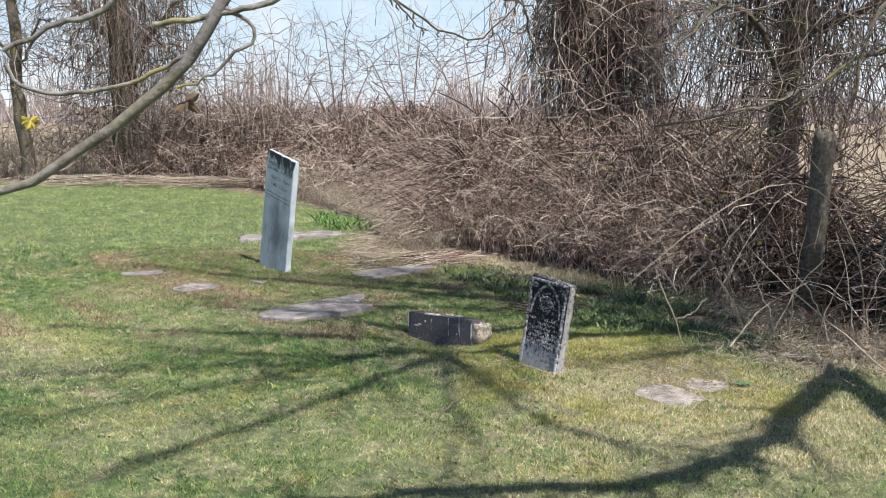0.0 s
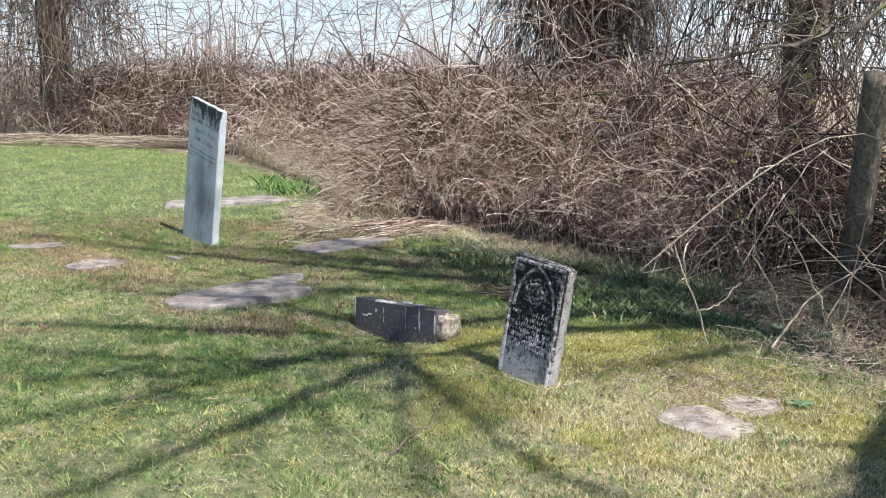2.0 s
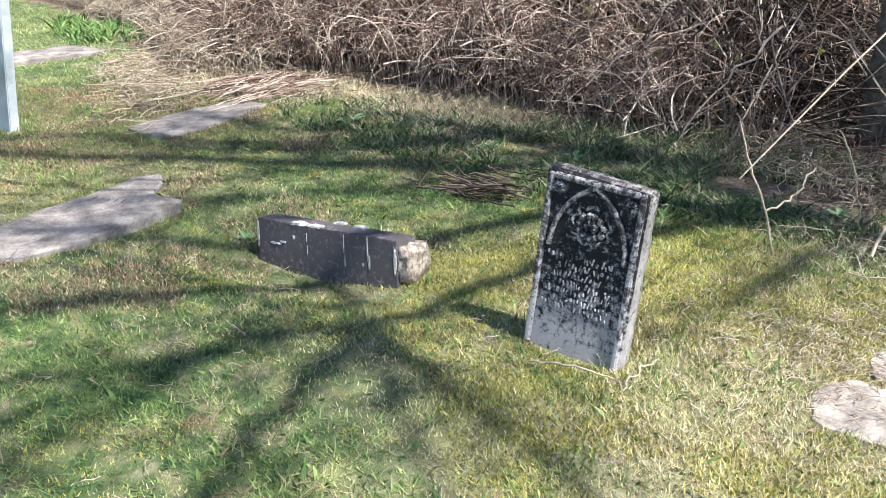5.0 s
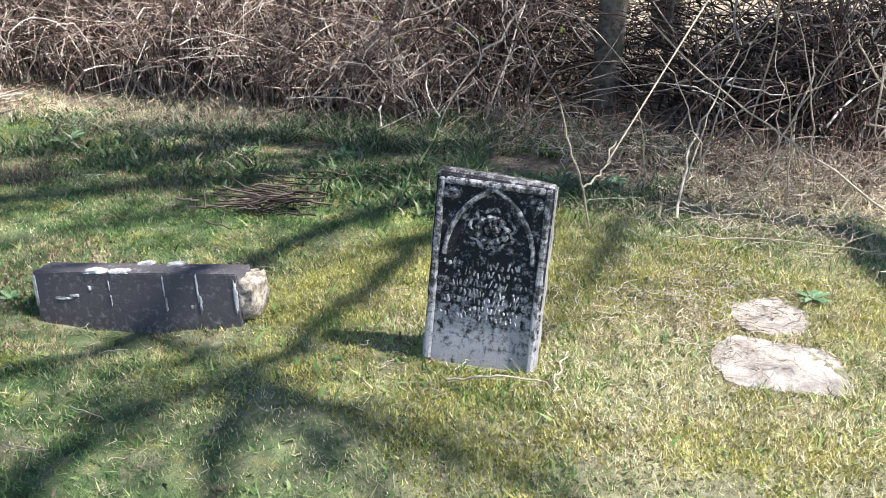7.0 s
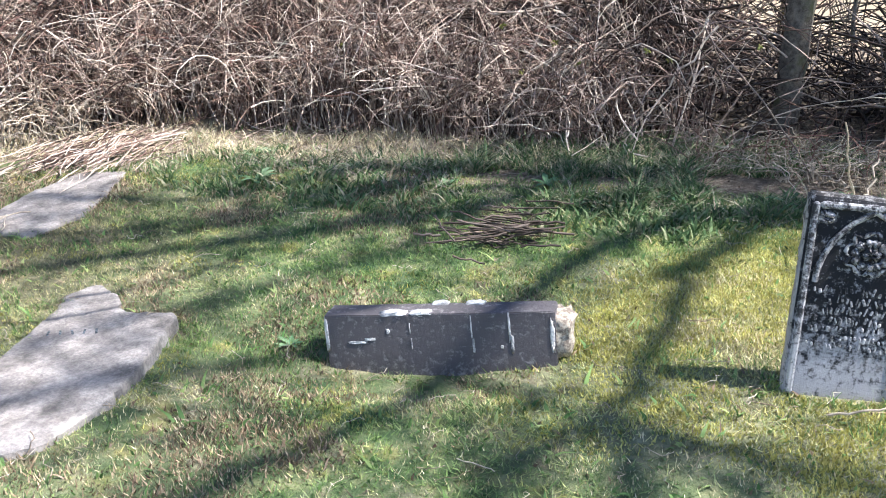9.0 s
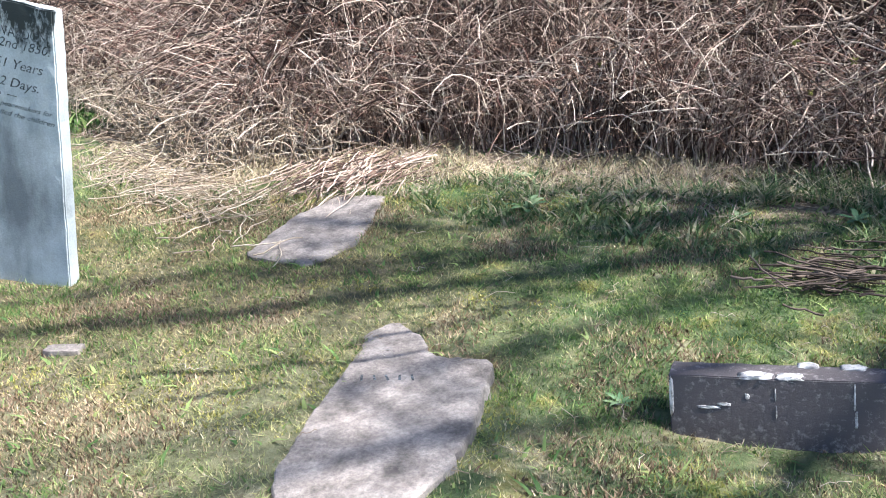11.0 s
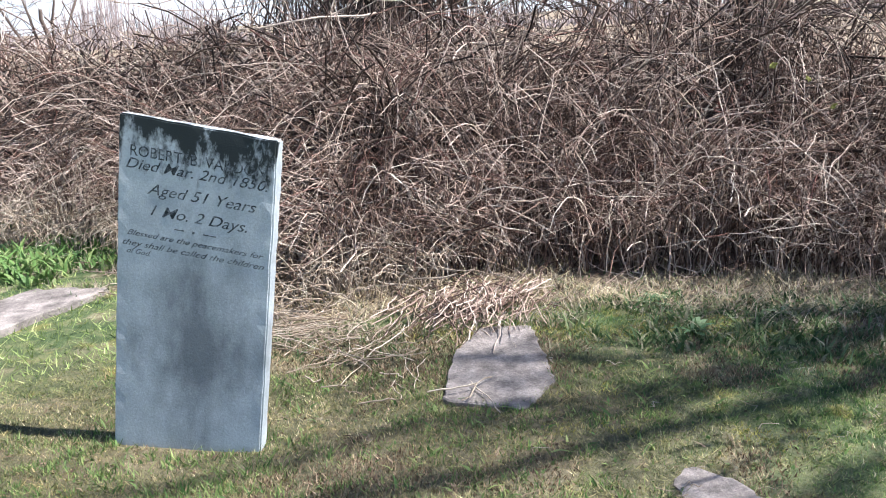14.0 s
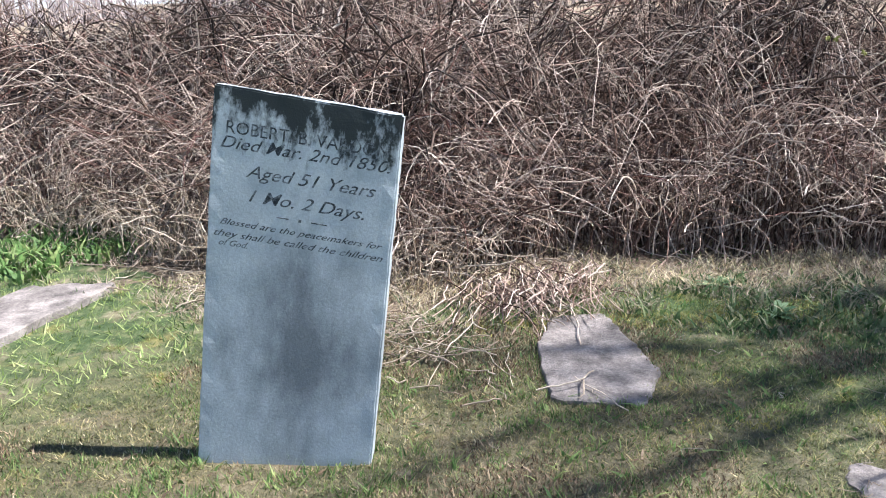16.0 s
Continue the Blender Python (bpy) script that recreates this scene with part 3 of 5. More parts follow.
def block(w, d, h, z0=-0.12, bevel=0.006, cuts=0):
    bm = bmesh.new()
    bmesh.ops.create_cube(bm, size=1)
    for v in bm.verts:
        v.co = Vector((v.co.x * w, (v.co.y + 0.5) * d, z0 + (v.co.z + 0.5) * (h - z0)))
    bmesh.ops.bevel(bm, geom=bm.edges[:], offset=bevel, segments=2, affect="EDGES")
    return bm


def stained_marble():
    """Blue-grey marble with a black crust along the top, drips, and a long dark stain down the middle."""
    m, ns, ls, b = material("stained_marble", 0.75)
    co = ns.new("ShaderNodeTexCoord").outputs["Object"]
    sep = ns.new("ShaderNodeSeparateXYZ")
    ls.new(co, sep.inputs[0])
    f = speckle(ns, ls, co, 5, 5, 0.6)
    base = ramp(ns, ls, f, [(0.3, (0.42, 0.475, 0.505)), (0.7, (0.63, 0.69, 0.72))])
    g = speckle(ns, ls, co, 120, 3, 0.7)
    base = blend(ns, ls, 1.0, base, ramp(ns, ls, g, [(0.3, (0.85, 0.85, 0.85)), (0.7, (1.1, 1.1, 1.1))]), "MULTIPLY")
    stretch = ns.new("ShaderNodeMapping")
    stretch.inputs["Scale"].default_value = (1, 1, 0.5)
    ls.new(co, stretch.inputs["Vector"])
    drip = speckle(ns, ls, stretch.outputs[0], 11, 6, 0.7)

    def maths(op, a, c):
        n = ns.new("ShaderNodeMath")
        n.operation = op
        for sock, v in zip(n.inputs, (a, c)):
            if isinstance(v, (int, float)):
                sock.default_value = v
            else:
                ls.new(v, sock)
        return n.outputs[0]
    crust = maths("ADD", maths("MULTIPLY", maths("SUBTRACT", sep.outputs[2], 0.94), 5.0), maths("MULTIPLY", maths("SUBTRACT", drip, 0.5), 4.2))
    edge = ns.new("ShaderNodeMapRange")
    edge.inputs["From Min"].default_value, edge.inputs["From Max"].default_value = 0.004, 0.016
    edge.inputs["To Min"].default_value, edge.inputs["To Max"].default_value = 0.0, 0.75
    ls.new(sep.outputs[1], edge.inputs["Value"])
    crust = maths("SUBTRACT", crust, edge.outputs[0])
    k1 = ramp(ns, ls, crust, [(0.0, (0, 0, 0)), (0.45, (0.97, 0.97, 0.97))])
    c = blend(ns, ls, k1, base, (0.02, 0.028, 0.029))
    off = maths("ABSOLUTE", maths("SUBTRACT", sep.outputs[0], 0.02), 0)
    long_stain = maths("ADD", maths("MULTIPLY", off, -2.6), maths("ADD", maths("MULTIPLY", speckle(ns, ls, stretch.outputs[0], 9, 4, 0.6, (3, 5, 1)), 1.5),
                       maths("MULTIPLY", maths("ABSOLUTE", maths("SUBTRACT", sep.outputs[2], 0.36), 0), -1.3)))
    k2 = ramp(ns, ls, long_stain, [(0.0, (0, 0, 0)), (0.65, (0.72, 0.72, 0.72))])
    c = blend(ns, ls, k2, c, (0.09, 0.105, 0.12))
    ls.new(c, b.inputs["Base Color"])
    relief(ns, ls, b, g, 0.3, 0.004)
    return m


def lichened_marble(name, black, pale, cover, low, streak=0.0):
    """Pale stone under a black lichen crust that thins out below the height low."""
    m, ns, ls, b = material(name, 0.9)
    co = ns.new("ShaderNodeTexCoord").outputs["Object"]
    sep = ns.new("ShaderNodeSeparateXYZ")
    ls.new(co, sep.inputs[0])
    f = speckle(ns, ls, co, 38, 6, 0.8)
    h = ns.new("ShaderNodeMapRange")
    h.inputs["From Min"].default_value, h.inputs["From Max"].default_value = low, low + 0.24
    h.inputs["To Min"].default_value, h.inputs["To Max"].default_value = -0.09, cover
    ls.new(sep.outputs[2], h.inputs["Value"])
    add = ns.new("ShaderNodeMath")
    ls.new(f, add.inputs[0])
    ls.new(h.outputs[0], add.inputs[1])
    k = ramp(ns, ls, add.outputs[0], [(0.44, (0, 0, 0)), (0.56, (1, 1, 1))])
    g = ramp(ns, ls, speckle(ns, ls, co, 8, 4, 0.6, (2, 2, 2)), [(0.3, tuple(0.7 * v for v in pale)), (0.7, pale)])
    ls.new(blend(ns, ls, k, g, black), b.inputs["Base Color"])
    relief(ns, ls, b, f, 0.6, 0.006)
    return m


M_MARBLE = stained_marble()
M_FACE = lichened_marble("lichened_face", (0.02, 0.02, 0.024), (0.50, 0.485, 0.515), 0.095, 0.04)
M_RAISED = lichened_marble("lichened_relief", (0.05, 0.048, 0.052), (0.60, 0.585, 0.60), 0.015, 0.06)
M_SIDE = lichened_marble("pale_side", (0.06, 0.055, 0.055), (0.52, 0.49, 0.47), 0.16, 0.42)
M_FALLEN = lichened_marble("sooty_stone", (0.115, 0.103, 0.108), (0.36, 0.33, 0.33), 0.10, -0.2)
M_LIME = lichened_marble("pale_streak", (0.26, 0.25, 0.25), (0.74, 0.73, 0.73), -0.05, -0.2)
M_BROKEN = lichened_marble("broken_stone", (0.20, 0.16, 0.13), (0.62, 0.54, 0.44), 0.0, -0.2)
M_CUT, _n, _l, _b = material("dark_lettering", 0.9)
_l.new(ramp(_n, _l, speckle(_n, _l, place_coords(_n), 55, 4, 0.7), [(0.46, (0.045, 0.055, 0.062)), (0.68, (0.30, 0.335, 0.36))]), _b.inputs["Base Color"])


def rough_block(w, d, h, z0, bevel, amount, seed, top_tilt=0.0, step=0.03):
    """A tablet with slightly worn, chipped edges; top_tilt lowers the top's far right end."""
    bm = block(w, d, h, z0, bevel)
    for axis, size in ((0, w), (1, d), (2, h - z0)):
        cuts = max(1, int(size / step))
        for i in range(1, cuts):
            co, no = [0, 0, 0], [0, 0, 0]
            co[axis] = (-w / 2, 0, z0)[axis] + size * i / cuts
            no[axis] = 1
            bmesh.ops.bisect_plane(bm, geom=bm.verts[:] + bm.edges[:] + bm.faces[:], plane_co=co, plane_no=no)
    for v in bm.verts:
        edge = sum((abs(abs(v.co.x) - w / 2) < bevel * 1.5, min(abs(v.co.y), abs(v.co.y - d)) < bevel * 1.5, abs(v.co.z - h) < bevel * 1.5))
        if v.co.z > h * 0.6:
            v.co.z -= top_tilt * v.co.x / w * (v.co.z - h * 0.6) / (h * 0.4)
        nz = noise.noise_vector(v.co * 22 + Vector((seed, 0, 0)))
        v.co += nz * amount * (1.0 if edge >= 2 else 0.06)
    for f in bm.faces:
        f.smooth = True
    return bm


def lettering(text, size, width, x, z, parent, slant=0.0, bold=0.0, tilt=0.0):
    """One cut line of writing on a stone's face, fitted to a width, centred at x, z."""
    cu = bpy.data.curves.new("lettering", "FONT")
    cu.body, cu.size, cu.shear, cu.offset, cu.align_x, cu.extrude = text, size, slant, bold, "CENTER", 0.0002
    cu.resolution_u = 3
    tmp = bpy.data.objects.new("lettering", cu)
    scene.collection.objects.link(tmp)
    bpy.context.view_layer.update()
    me = bpy.data.meshes.new_from_object(tmp.evaluated_get(bpy.context.evaluated_depsgraph_get()))
    bpy.data.objects.remove(tmp)
    xs = [v.co.x for v in me.vertices]
    k = width / (max(xs) - min(xs))
    me.transform(pose(x, -0.0005, z, 90, 0, 0) @ pose(0, 0, 0, 0, 0, tilt) @ Matrix.Diagonal((k, 1, 1, 1)))
    me.materials.clear()
    me.materials.append(M_CUT)
    whole = bmesh.new()
    whole.from_mesh(me)
    todo = set(whole.faces)
    while todo:
        piece, front = set(), [todo.pop()]
        while front:
            f = front.pop()
            piece.add(f)
            for e in f.edges:
                for g in e.link_faces:
                    if g in todo:
                        todo.remove(g)
                        front.append(g)
        bm, seat = bmesh.new(), {}
        for f in piece:
            bm.faces.new([seat.setdefault(v, None) or seat.update({v: bm.verts.new(v.co)}) or seat[v] for v in f.verts])
        part("letter", bm, M_CUT, parent, "dark cut letter")
    whole.free()


def bar(name, w, h, d, x, z, mat, parent, y=0.0, turn=0.0, label="", bevel=0.002):
    bm = bmesh.new()
    bmesh.ops.create_cube(bm, size=1)
    bmesh.ops.scale(bm, vec=(w, d, h), verts=bm.verts)
    bmesh.ops.bevel(bm, geom=bm.edges[:], offset=min(bevel, w / 3, h / 3, d / 3), segments=1, affect="EDGES")
    bmesh.ops.transform(bm, matrix=pose(x, y, z, 0, turn, 0), verts=bm.verts)
    return part(name, bm, mat, parent, label)


# ---- tall headstone ----
tall = tagged(stone_frame("headstone", -1.639, 8.532, -0.03, -0.908, 0.139, 0.045), "tall blue-grey marble headstone leaning, lettered, black stain on top", "gravestone")
tablet = part("tablet", rough_block(0.53, 0.055, 1.084, -0.15, 0.005, 0.003, 3.0, 0.03, 0.04), M_MARBLE, tall)
tablet.data.shade_flat()
TILT_T = -2.6
lettering("ROBERT. B. VARDON.", 0.050, 0.47, 0.01, 0.958, tablet, 0, 0.0001, TILT_T)
lettering("Died Mar. 2nd 1850.", 0.049, 0.48, 0.0, 0.917, tablet, 0.35, 0.0001, TILT_T)
lettering("Aged 51 Years", 0.051, 0.37, 0.02, 0.842, tablet, 0.35, 0.0001, TILT_T)
lettering("1 Mo. 2 Days.", 0.051, 0.33, 0.01, 0.774, tablet, 0.35, 0.0001, TILT_T)
for bx, bw in ((-0.05, 0.035), (0.0, 0.008), (0.055, 0.045)):
    bar("ornament", bw, 0.0035 if bw > 0.01 else 0.009, 0.002, bx, 0.742 - 0.045 * bx, M_CUT, tablet, -0.0005, -TILT_T)
lettering("Blessed are the peacemakers for", 0.026, 0.47, 0.0, 0.698, tablet, 0.45, 0.0001, TILT_T)
lettering("they shall be called the children", 0.028, 0.49, -0.005, 0.663, tablet, 0.45, 0.0001, TILT_T)
lettering("of God.", 0.026, 0.085, -0.19, 0.645, tablet, 0.45, 0.0001, TILT_T)

# ---- small carved headstone ----
small = tagged(stone_frame("headstone", 0.552, 5.104, -0.03, -0.923, 0.041, 0.148), "short carved headstone blackened with lichen, leaning back", "gravestone")
SW, SH = 0.32, 0.548
part("tablet", rough_block(SW, 0.05, SH, -0.12, 0.006, 0.006, 9.0, 0.012), M_SIDE, small, "pale weathered stone sides")
part("carved_face", rough_block(SW - 0.006, 0.010, SH - 0.006, -0.1, 0.002, 0.002, 5.0, 0.012), M_FACE, small, "blackened carved face").location.y = -0.008
for name, w, h, x, z in (("border", 0.018, SH - 0.03, -SW / 2 + 0.017, SH / 2 + 0.0), ("border", 0.018, SH - 0.03, SW / 2 - 0.017, SH / 2), ("border", SW - 0.055, 0.018, 0, SH - 0.022)):
    bar(name, w, h, 0.018, x, z, M_RAISED, small, -0.010, 0, "", 0.005)


def arch_rib(side):
    """Half of a pointed arch over the medallion."""
    p = np.array([(side * (0.215 * math.cos(a) - 0.095), -0.011, 0.325 + 0.215 * math.sin(a)) for a in np.linspace(0, 1.11, 14)])
    v, f = tube_arrays(p[None], np.full((1, 14), 0.008), 6)
    link_part("arch_rib", mesh_from("arch_rib", v, f, M_RAISED, True), small)


def wreath(r, tube, x, z, n=48):
    """A carved ring with a leafy, worn profile."""
    a = np.linspace(0, 2 * math.pi, n)
    k = 1 + 0.10 * np.sin(a * 9) + 0.06 * np.sin(a * 14 + 1)
    p = np.stack([x + r * k * np.cos(a), np.full(n, -0.010), z + r * 0.92 * k * np.sin(a)], -1)
    v, f = tube_arrays(p[None], (tube * (1 + 0.35 * np.sin(a * 11)))[None], 6)
    return mesh_from("wreath", v, f, M_RAISED, True)


arch_rib(1)
arch_rib(-1)
link_part("wreath", wreath(0.036, 0.009, 0.004, 0.405), small, "carved wreath")
link_part("rosette", wreath(0.010, 0.011, 0.004, 0.408), small)
link_part("rosette", wreath(0.012, 0.008, -0.115, 0.495), small)
link_part("rosette", wreath(0.012, 0.008, 0.115, 0.49), small)
link_part("leaf_carving", wreath(0.058, 0.0045, 0.004, 0.408), small)
for row, (z, hgt) in enumerate(((0.305, 0.021), (0.279, 0.020), (0.253, 0.022), (0.228, 0.020), (0.203, 0.020), (0.179, 0.018), (0.156, 0.016))):
    x = -0.116 + 0.006 * (row % 3)
    while x < 0.112:
        w = random.uniform(0.004, 0.012)
        if random.random() < 0.86:
            bar("letter_bar", w * random.uniform(0.4, 0.8), hgt * random.uniform(0.45, 1.05), 0.006, x, z + random.uniform(-0.005, 0.005), M_RAISED, small, -0.009, random.uniform(-22, 22))
        x += w + random.choice((0.001, 0.002, 0.003, 0.007))

# ---- fallen block ----
fallen = tagged(stone_frame("fallen_stone", -0.024, 6.055, -0.09, -0.907, -0.095, 0.12), "fallen dark stone block with a broken pale end, in grass", "gravestone")
fallen_block = part("block", rough_block(0.714, 0.105, 0.163, -0.12, 0.003, 0.003, 14.0, 0.0), M_FALLEN, fallen)
fallen_block.location.x = -0.015
fallen_block.data.shade_flat()


def chunk(w, d, h, m, amount, seed):
    bm = bmesh.new()
    bmesh.ops.create_icosphere(bm, subdivisions=3, radius=0.5)
    for v in bm.verts:
        c = v.co.copy()
        c = Vector([math.copysign(min(abs(q) * 1.35, 0.5), q) for q in c])
        c += noise.noise_vector(c * 4 + Vector((seed, 0, 0))) * amount
        v.co = m @ Vector((c.x * w, c.y * d, c.z * h))
    for f in bm.faces:
        f.smooth = True
    return bm


part("broken_end", chunk(0.085, 0.13, 0.13, pose(0.345, 0.07, 0.078, 0, 6, 0), 0.16, 2), M_BROKEN, fallen, "pale freshly broken end with a rusty hole")
bm = bmesh.new()
bmesh.ops.create_icosphere(bm, subdivisions=2, radius=0.009)
bmesh.ops.translate(bm, vec=(0.372, 0.026, 0.125), verts=bm.verts)
part("rust_hole", bm, M_CUT, fallen, "dark rusted dowel hole")
# dropping streaks; the strips at x -0.367 and 0.332 are pale worn edges
for x, w, h, z in ((0.205, 0.006, 0.07, 0.115), (0.212, 0.008, 0.05, 0.065), (0.09, 0.004, 0.06, 0.12), (0.094, 0.006, 0.04, 0.06), (-0.10, 0.003, 0.03, 0.12), (-0.098, 0.003, 0.03, 0.07), (-0.367, 0.010, 0.09, 0.10),
                   (0.332, 0.012, 0.09, 0.09), (-0.17, 0.009, 0.014, 0.11), (0.18, 0.007, 0.010, 0.055), (-0.27, 0.05, 0.008, 0.075), (-0.23, 0.03, 0.007, 0.085)):
    part("pale_streak", chunk(w, 0.0025, h, pose(x, -0.0002, z), 0.35, x * 50), M_LIME, fallen, "whitish dropping streak, at the block's ends a pale worn edge")
for x, w, y in ((-0.15, 0.085, 0.018), (-0.065, 0.065, 0.018), (0.09, 0.06, 0.095), (-0.02, 0.05, 0.1)):
    part("lime_patch", chunk(w, 0.034, 0.016, pose(x, y, 0.161), 0.22, x * 31), M_LIME, fallen, "whitish dropping on the top")


# ---- flat stones in the grass ----
def flat_stone(label, cx, cy, length, width, angle, lift, seed, mat, thick=0.09, cut=0.3, name="flat_stone"):
    """A sunken slab with a broken outline; lift: how far its top stands over the turf."""
    r = random.Random(seed)
    bm = bmesh.new()
    outline = []
    n = 56
    for i in range(n):
        a = 2 * math.pi * i / n
        c, s_ = math.cos(a), math.sin(a)
        k = 1 / max(abs(c) ** 9 + abs(s_) ** 9, 1e-6) ** (1 / 9)
        k *= 1 - cut * max(0, math.cos(a - r_angle(seed)) - 0.75)
        k *= 1 + 0.045 * math.sin(3 * a + seed) + 0.035 * math.sin(7 * a + 2 * seed) + 0.02 * math.sin(13 * a + seed) + r.uniform(-0.02, 0.02)
        outline.append((0.5 * length * c * k, 0.5 * width * s_ * k))
    ca, sa = math.cos(radians(angle)), math.sin(radians(angle))
    z = float(ground_z(np.array(cx), np.array(cy))) + lift
    rings = []
    for f, dz in ((1.03, -thick), (1.0, -0.006), (0.975, 0.0), (0.7, 0.001), (0.35, 0.0)):
        ring = []
        for x, y in outline:
            X, Y = cx + f * (x * ca - y * sa), cy + f * (x * sa + y * ca)
            ring.append(bm.verts.new((X, Y, z + dz + 0.006 * noise.noise(Vector((X * 5, Y * 5, seed))))))
        rings.append(ring)
    for lo, hi in zip(rings[:-1], rings[1:]):
        for i in range(n):
            bm.faces.new((lo[i], lo[(i + 1) % n], hi[(i + 1) % n], hi[i]))
    bm.faces.new(rings[-1])
    me = bpy.data.meshes.new(name)
    bm.to_mesh(me)
    bm.free()
    me.materials.append(mat)
    return tagged(new(name, me), label, "stone slab", "flat stones in the lawn")


def broken_slab(label, corners, lift, seed, mat, thick=0.08):
    """A straight-edged broken slab; its corners are worn and its edges chipped."""
    r = random.Random(seed)
    q = np.array(corners)
    nxt = np.roll(q, -1, 0)
    cut = []
    for a, b in zip(q, nxt):
        ln = np.linalg.norm(b - a)
        k = min(0.02, 0.25 * ln) / ln
        m = max(2, int(ln / 0.028))
        side = np.array([b[1] - a[1], a[0] - b[0]]) / ln
        for i in range(m + 1):
            cut.append(a + (b - a) * (k + (1 - 2 * k) * i / m) + side * r.gauss(0, 0.0035))
    mid = q.mean(0)
    z = float(np.mean(ground_z(q[:, 0], q[:, 1]))) + lift
    bm = bmesh.new()
    rings = []
    for f, dz in ((1.02, -thick), (1.0, -0.007), (0.985, -0.001), (0.965, 0.0), (0.75, 0.0), (0.5, 0.0), (0.25, 0.0)):
        rings.append([bm.verts.new((X, Y, z + dz + 0.004 * noise.noise(Vector((X * 6, Y * 6, seed))) + (0.002 * noise.noise(Vector((X * 40, Y * 40, seed))) if f < 1.02 else 0)))
                      for X, Y in (mid + (c - mid) * f for c in cut)])
    n = len(cut)
    for lo, hi in zip(rings[:-1], rings[1:]):
        for i in range(n):
            bm.faces.new((lo[i], hi[i], hi[(i + 1) % n], lo[(i + 1) % n]))
    bm.faces.new(rings[-1])
    bmesh.ops.recalc_face_normals(bm, faces=bm.faces[:])
    me = bpy.data.meshes.new("flat_stone")
    bm.to_mesh(me)
    bm.free()
    me.materials.append(mat)
    return tagged(new("flat_stone", me), label, "stone slab", "flat stones in the lawn")


def slab_mark(x, y, z, w, d, turn, parent):
    """A worn stroke of cut writing on the big slab."""
    bm = bmesh.new()
    bmesh.ops.create_cube(bm, size=1)
    bmesh.ops.scale(bm, vec=(w, d, 0.002), verts=bm.verts)
    bmesh.ops.bevel(bm, geom=bm.edges[:], offset=0.0008, segments=1, affect="EDGES")
    bmesh.ops.transform(bm, matrix=pose(x, y, z, 0, 0, turn), verts=bm.verts)
    part("letter_bar", bm, M_CUT, parent, "worn cut stroke")


def r_angle(seed):
    return (seed * 2.399) % (2 * math.pi)


big_slab = broken_slab("pinkish-grey flat grave slab with worn letters, sunk in lawn", BIG_SLAB, 0.023, 3, M_FLAG)
top = max(v.co.z for v in big_slab.data.vertices) - 0.0015
for i in range(5):
    slab_mark(-0.905 + 0.030 * i, 6.935 - 0.022 * i, top, 0.007, 0.034 - 0.004 * (i % 2), -30 + 8 * (i % 3), big_slab)
broken_slab("pale grey flat slab lying before the brambles", BUSH_SLAB, 0.014, 8, M_FLAG)
broken_slab("cracked pale flagstone in short grass", CRACKED, 0.005, 11, M_PALEFLAG)
broken_slab("smaller cracked flagstone under dead straw", CRACKED_SMALL, 0.005, 13, M_PALEFLAG)
flat_stone("long pale flat slab behind the tall headstone", -1.77, 10.42, 1.18, 0.42, 24, 0.030, 16, M_FLAG, 0.1, 0.2)
fragment = broken_slab("rounded pale stone fragment with carved scrolls, in thin grass", FRAGMENT, 0.018, 19, M_FLAG)
ftop = max(v.co.z for v in fragment.data.vertices) - 0.001
for cx, cy, r0, r1, a0, a1 in ((-2.13, 7.47, 0.075, 0.03, 0.4, 5.2), (-2.03, 7.53, 0.07, 0.025, 2.6, 7.6), (-2.08, 7.50, 0.13, 0.12, 0.2, 2.6), (-2.08, 7.48, 0.125, 0.10, 3.5, 5.6)):
    q = np.array([(cx + (r0 + (r1 - r0) * t) * 1.25 * math.cos(a0 + (a1 - a0) * t), cy + (r0 + (r1 - r0) * t) * math.sin(a0 + (a1 - a0) * t), ftop) for t in np.linspace(0, 1, 22)])
    v, f = tube_arrays(q[None], np.full((1, 22), 0.0055), 6)
    link_part("scroll", mesh_from("scroll", v, f, M_PALEFLAG, True), fragment, "worn carved scroll")
flat_stone("grey flat stone half grown over with turf", -2.76, 8.15, 0.40, 0.20, 25, 0.012, 21, M_FLAG, 0.07)
flat_stone("small pale stone in the lawn", -1.6, 7.69, 0.12, 0.055, -35, 0.018, 23, M_FLAG, 0.05)


# ---- wooden post ----
def wooden_post(x, y, h, w):
    post = tagged(new("fence_post"), "weathered square wooden fence post, mossy, among brambles", "post")
    post.location = (x, y, 0)
    bm = rough_block(w, w, h, -0.2, 0.012, 0.008, 4.0, 0.03, 0.08)
    part("shaft", bm, M_POST, post)
    post.rotation_euler = (radians(1), radians(2), radians(20))


wooden_post(2.72, 6.5, 1.32, 0.12)


# ---- trees ----
def jagged(path, amount):
    q = np.array(path)
    q[1:-1] += rng.normal(0, amount, q[1:-1].shape)
    return q


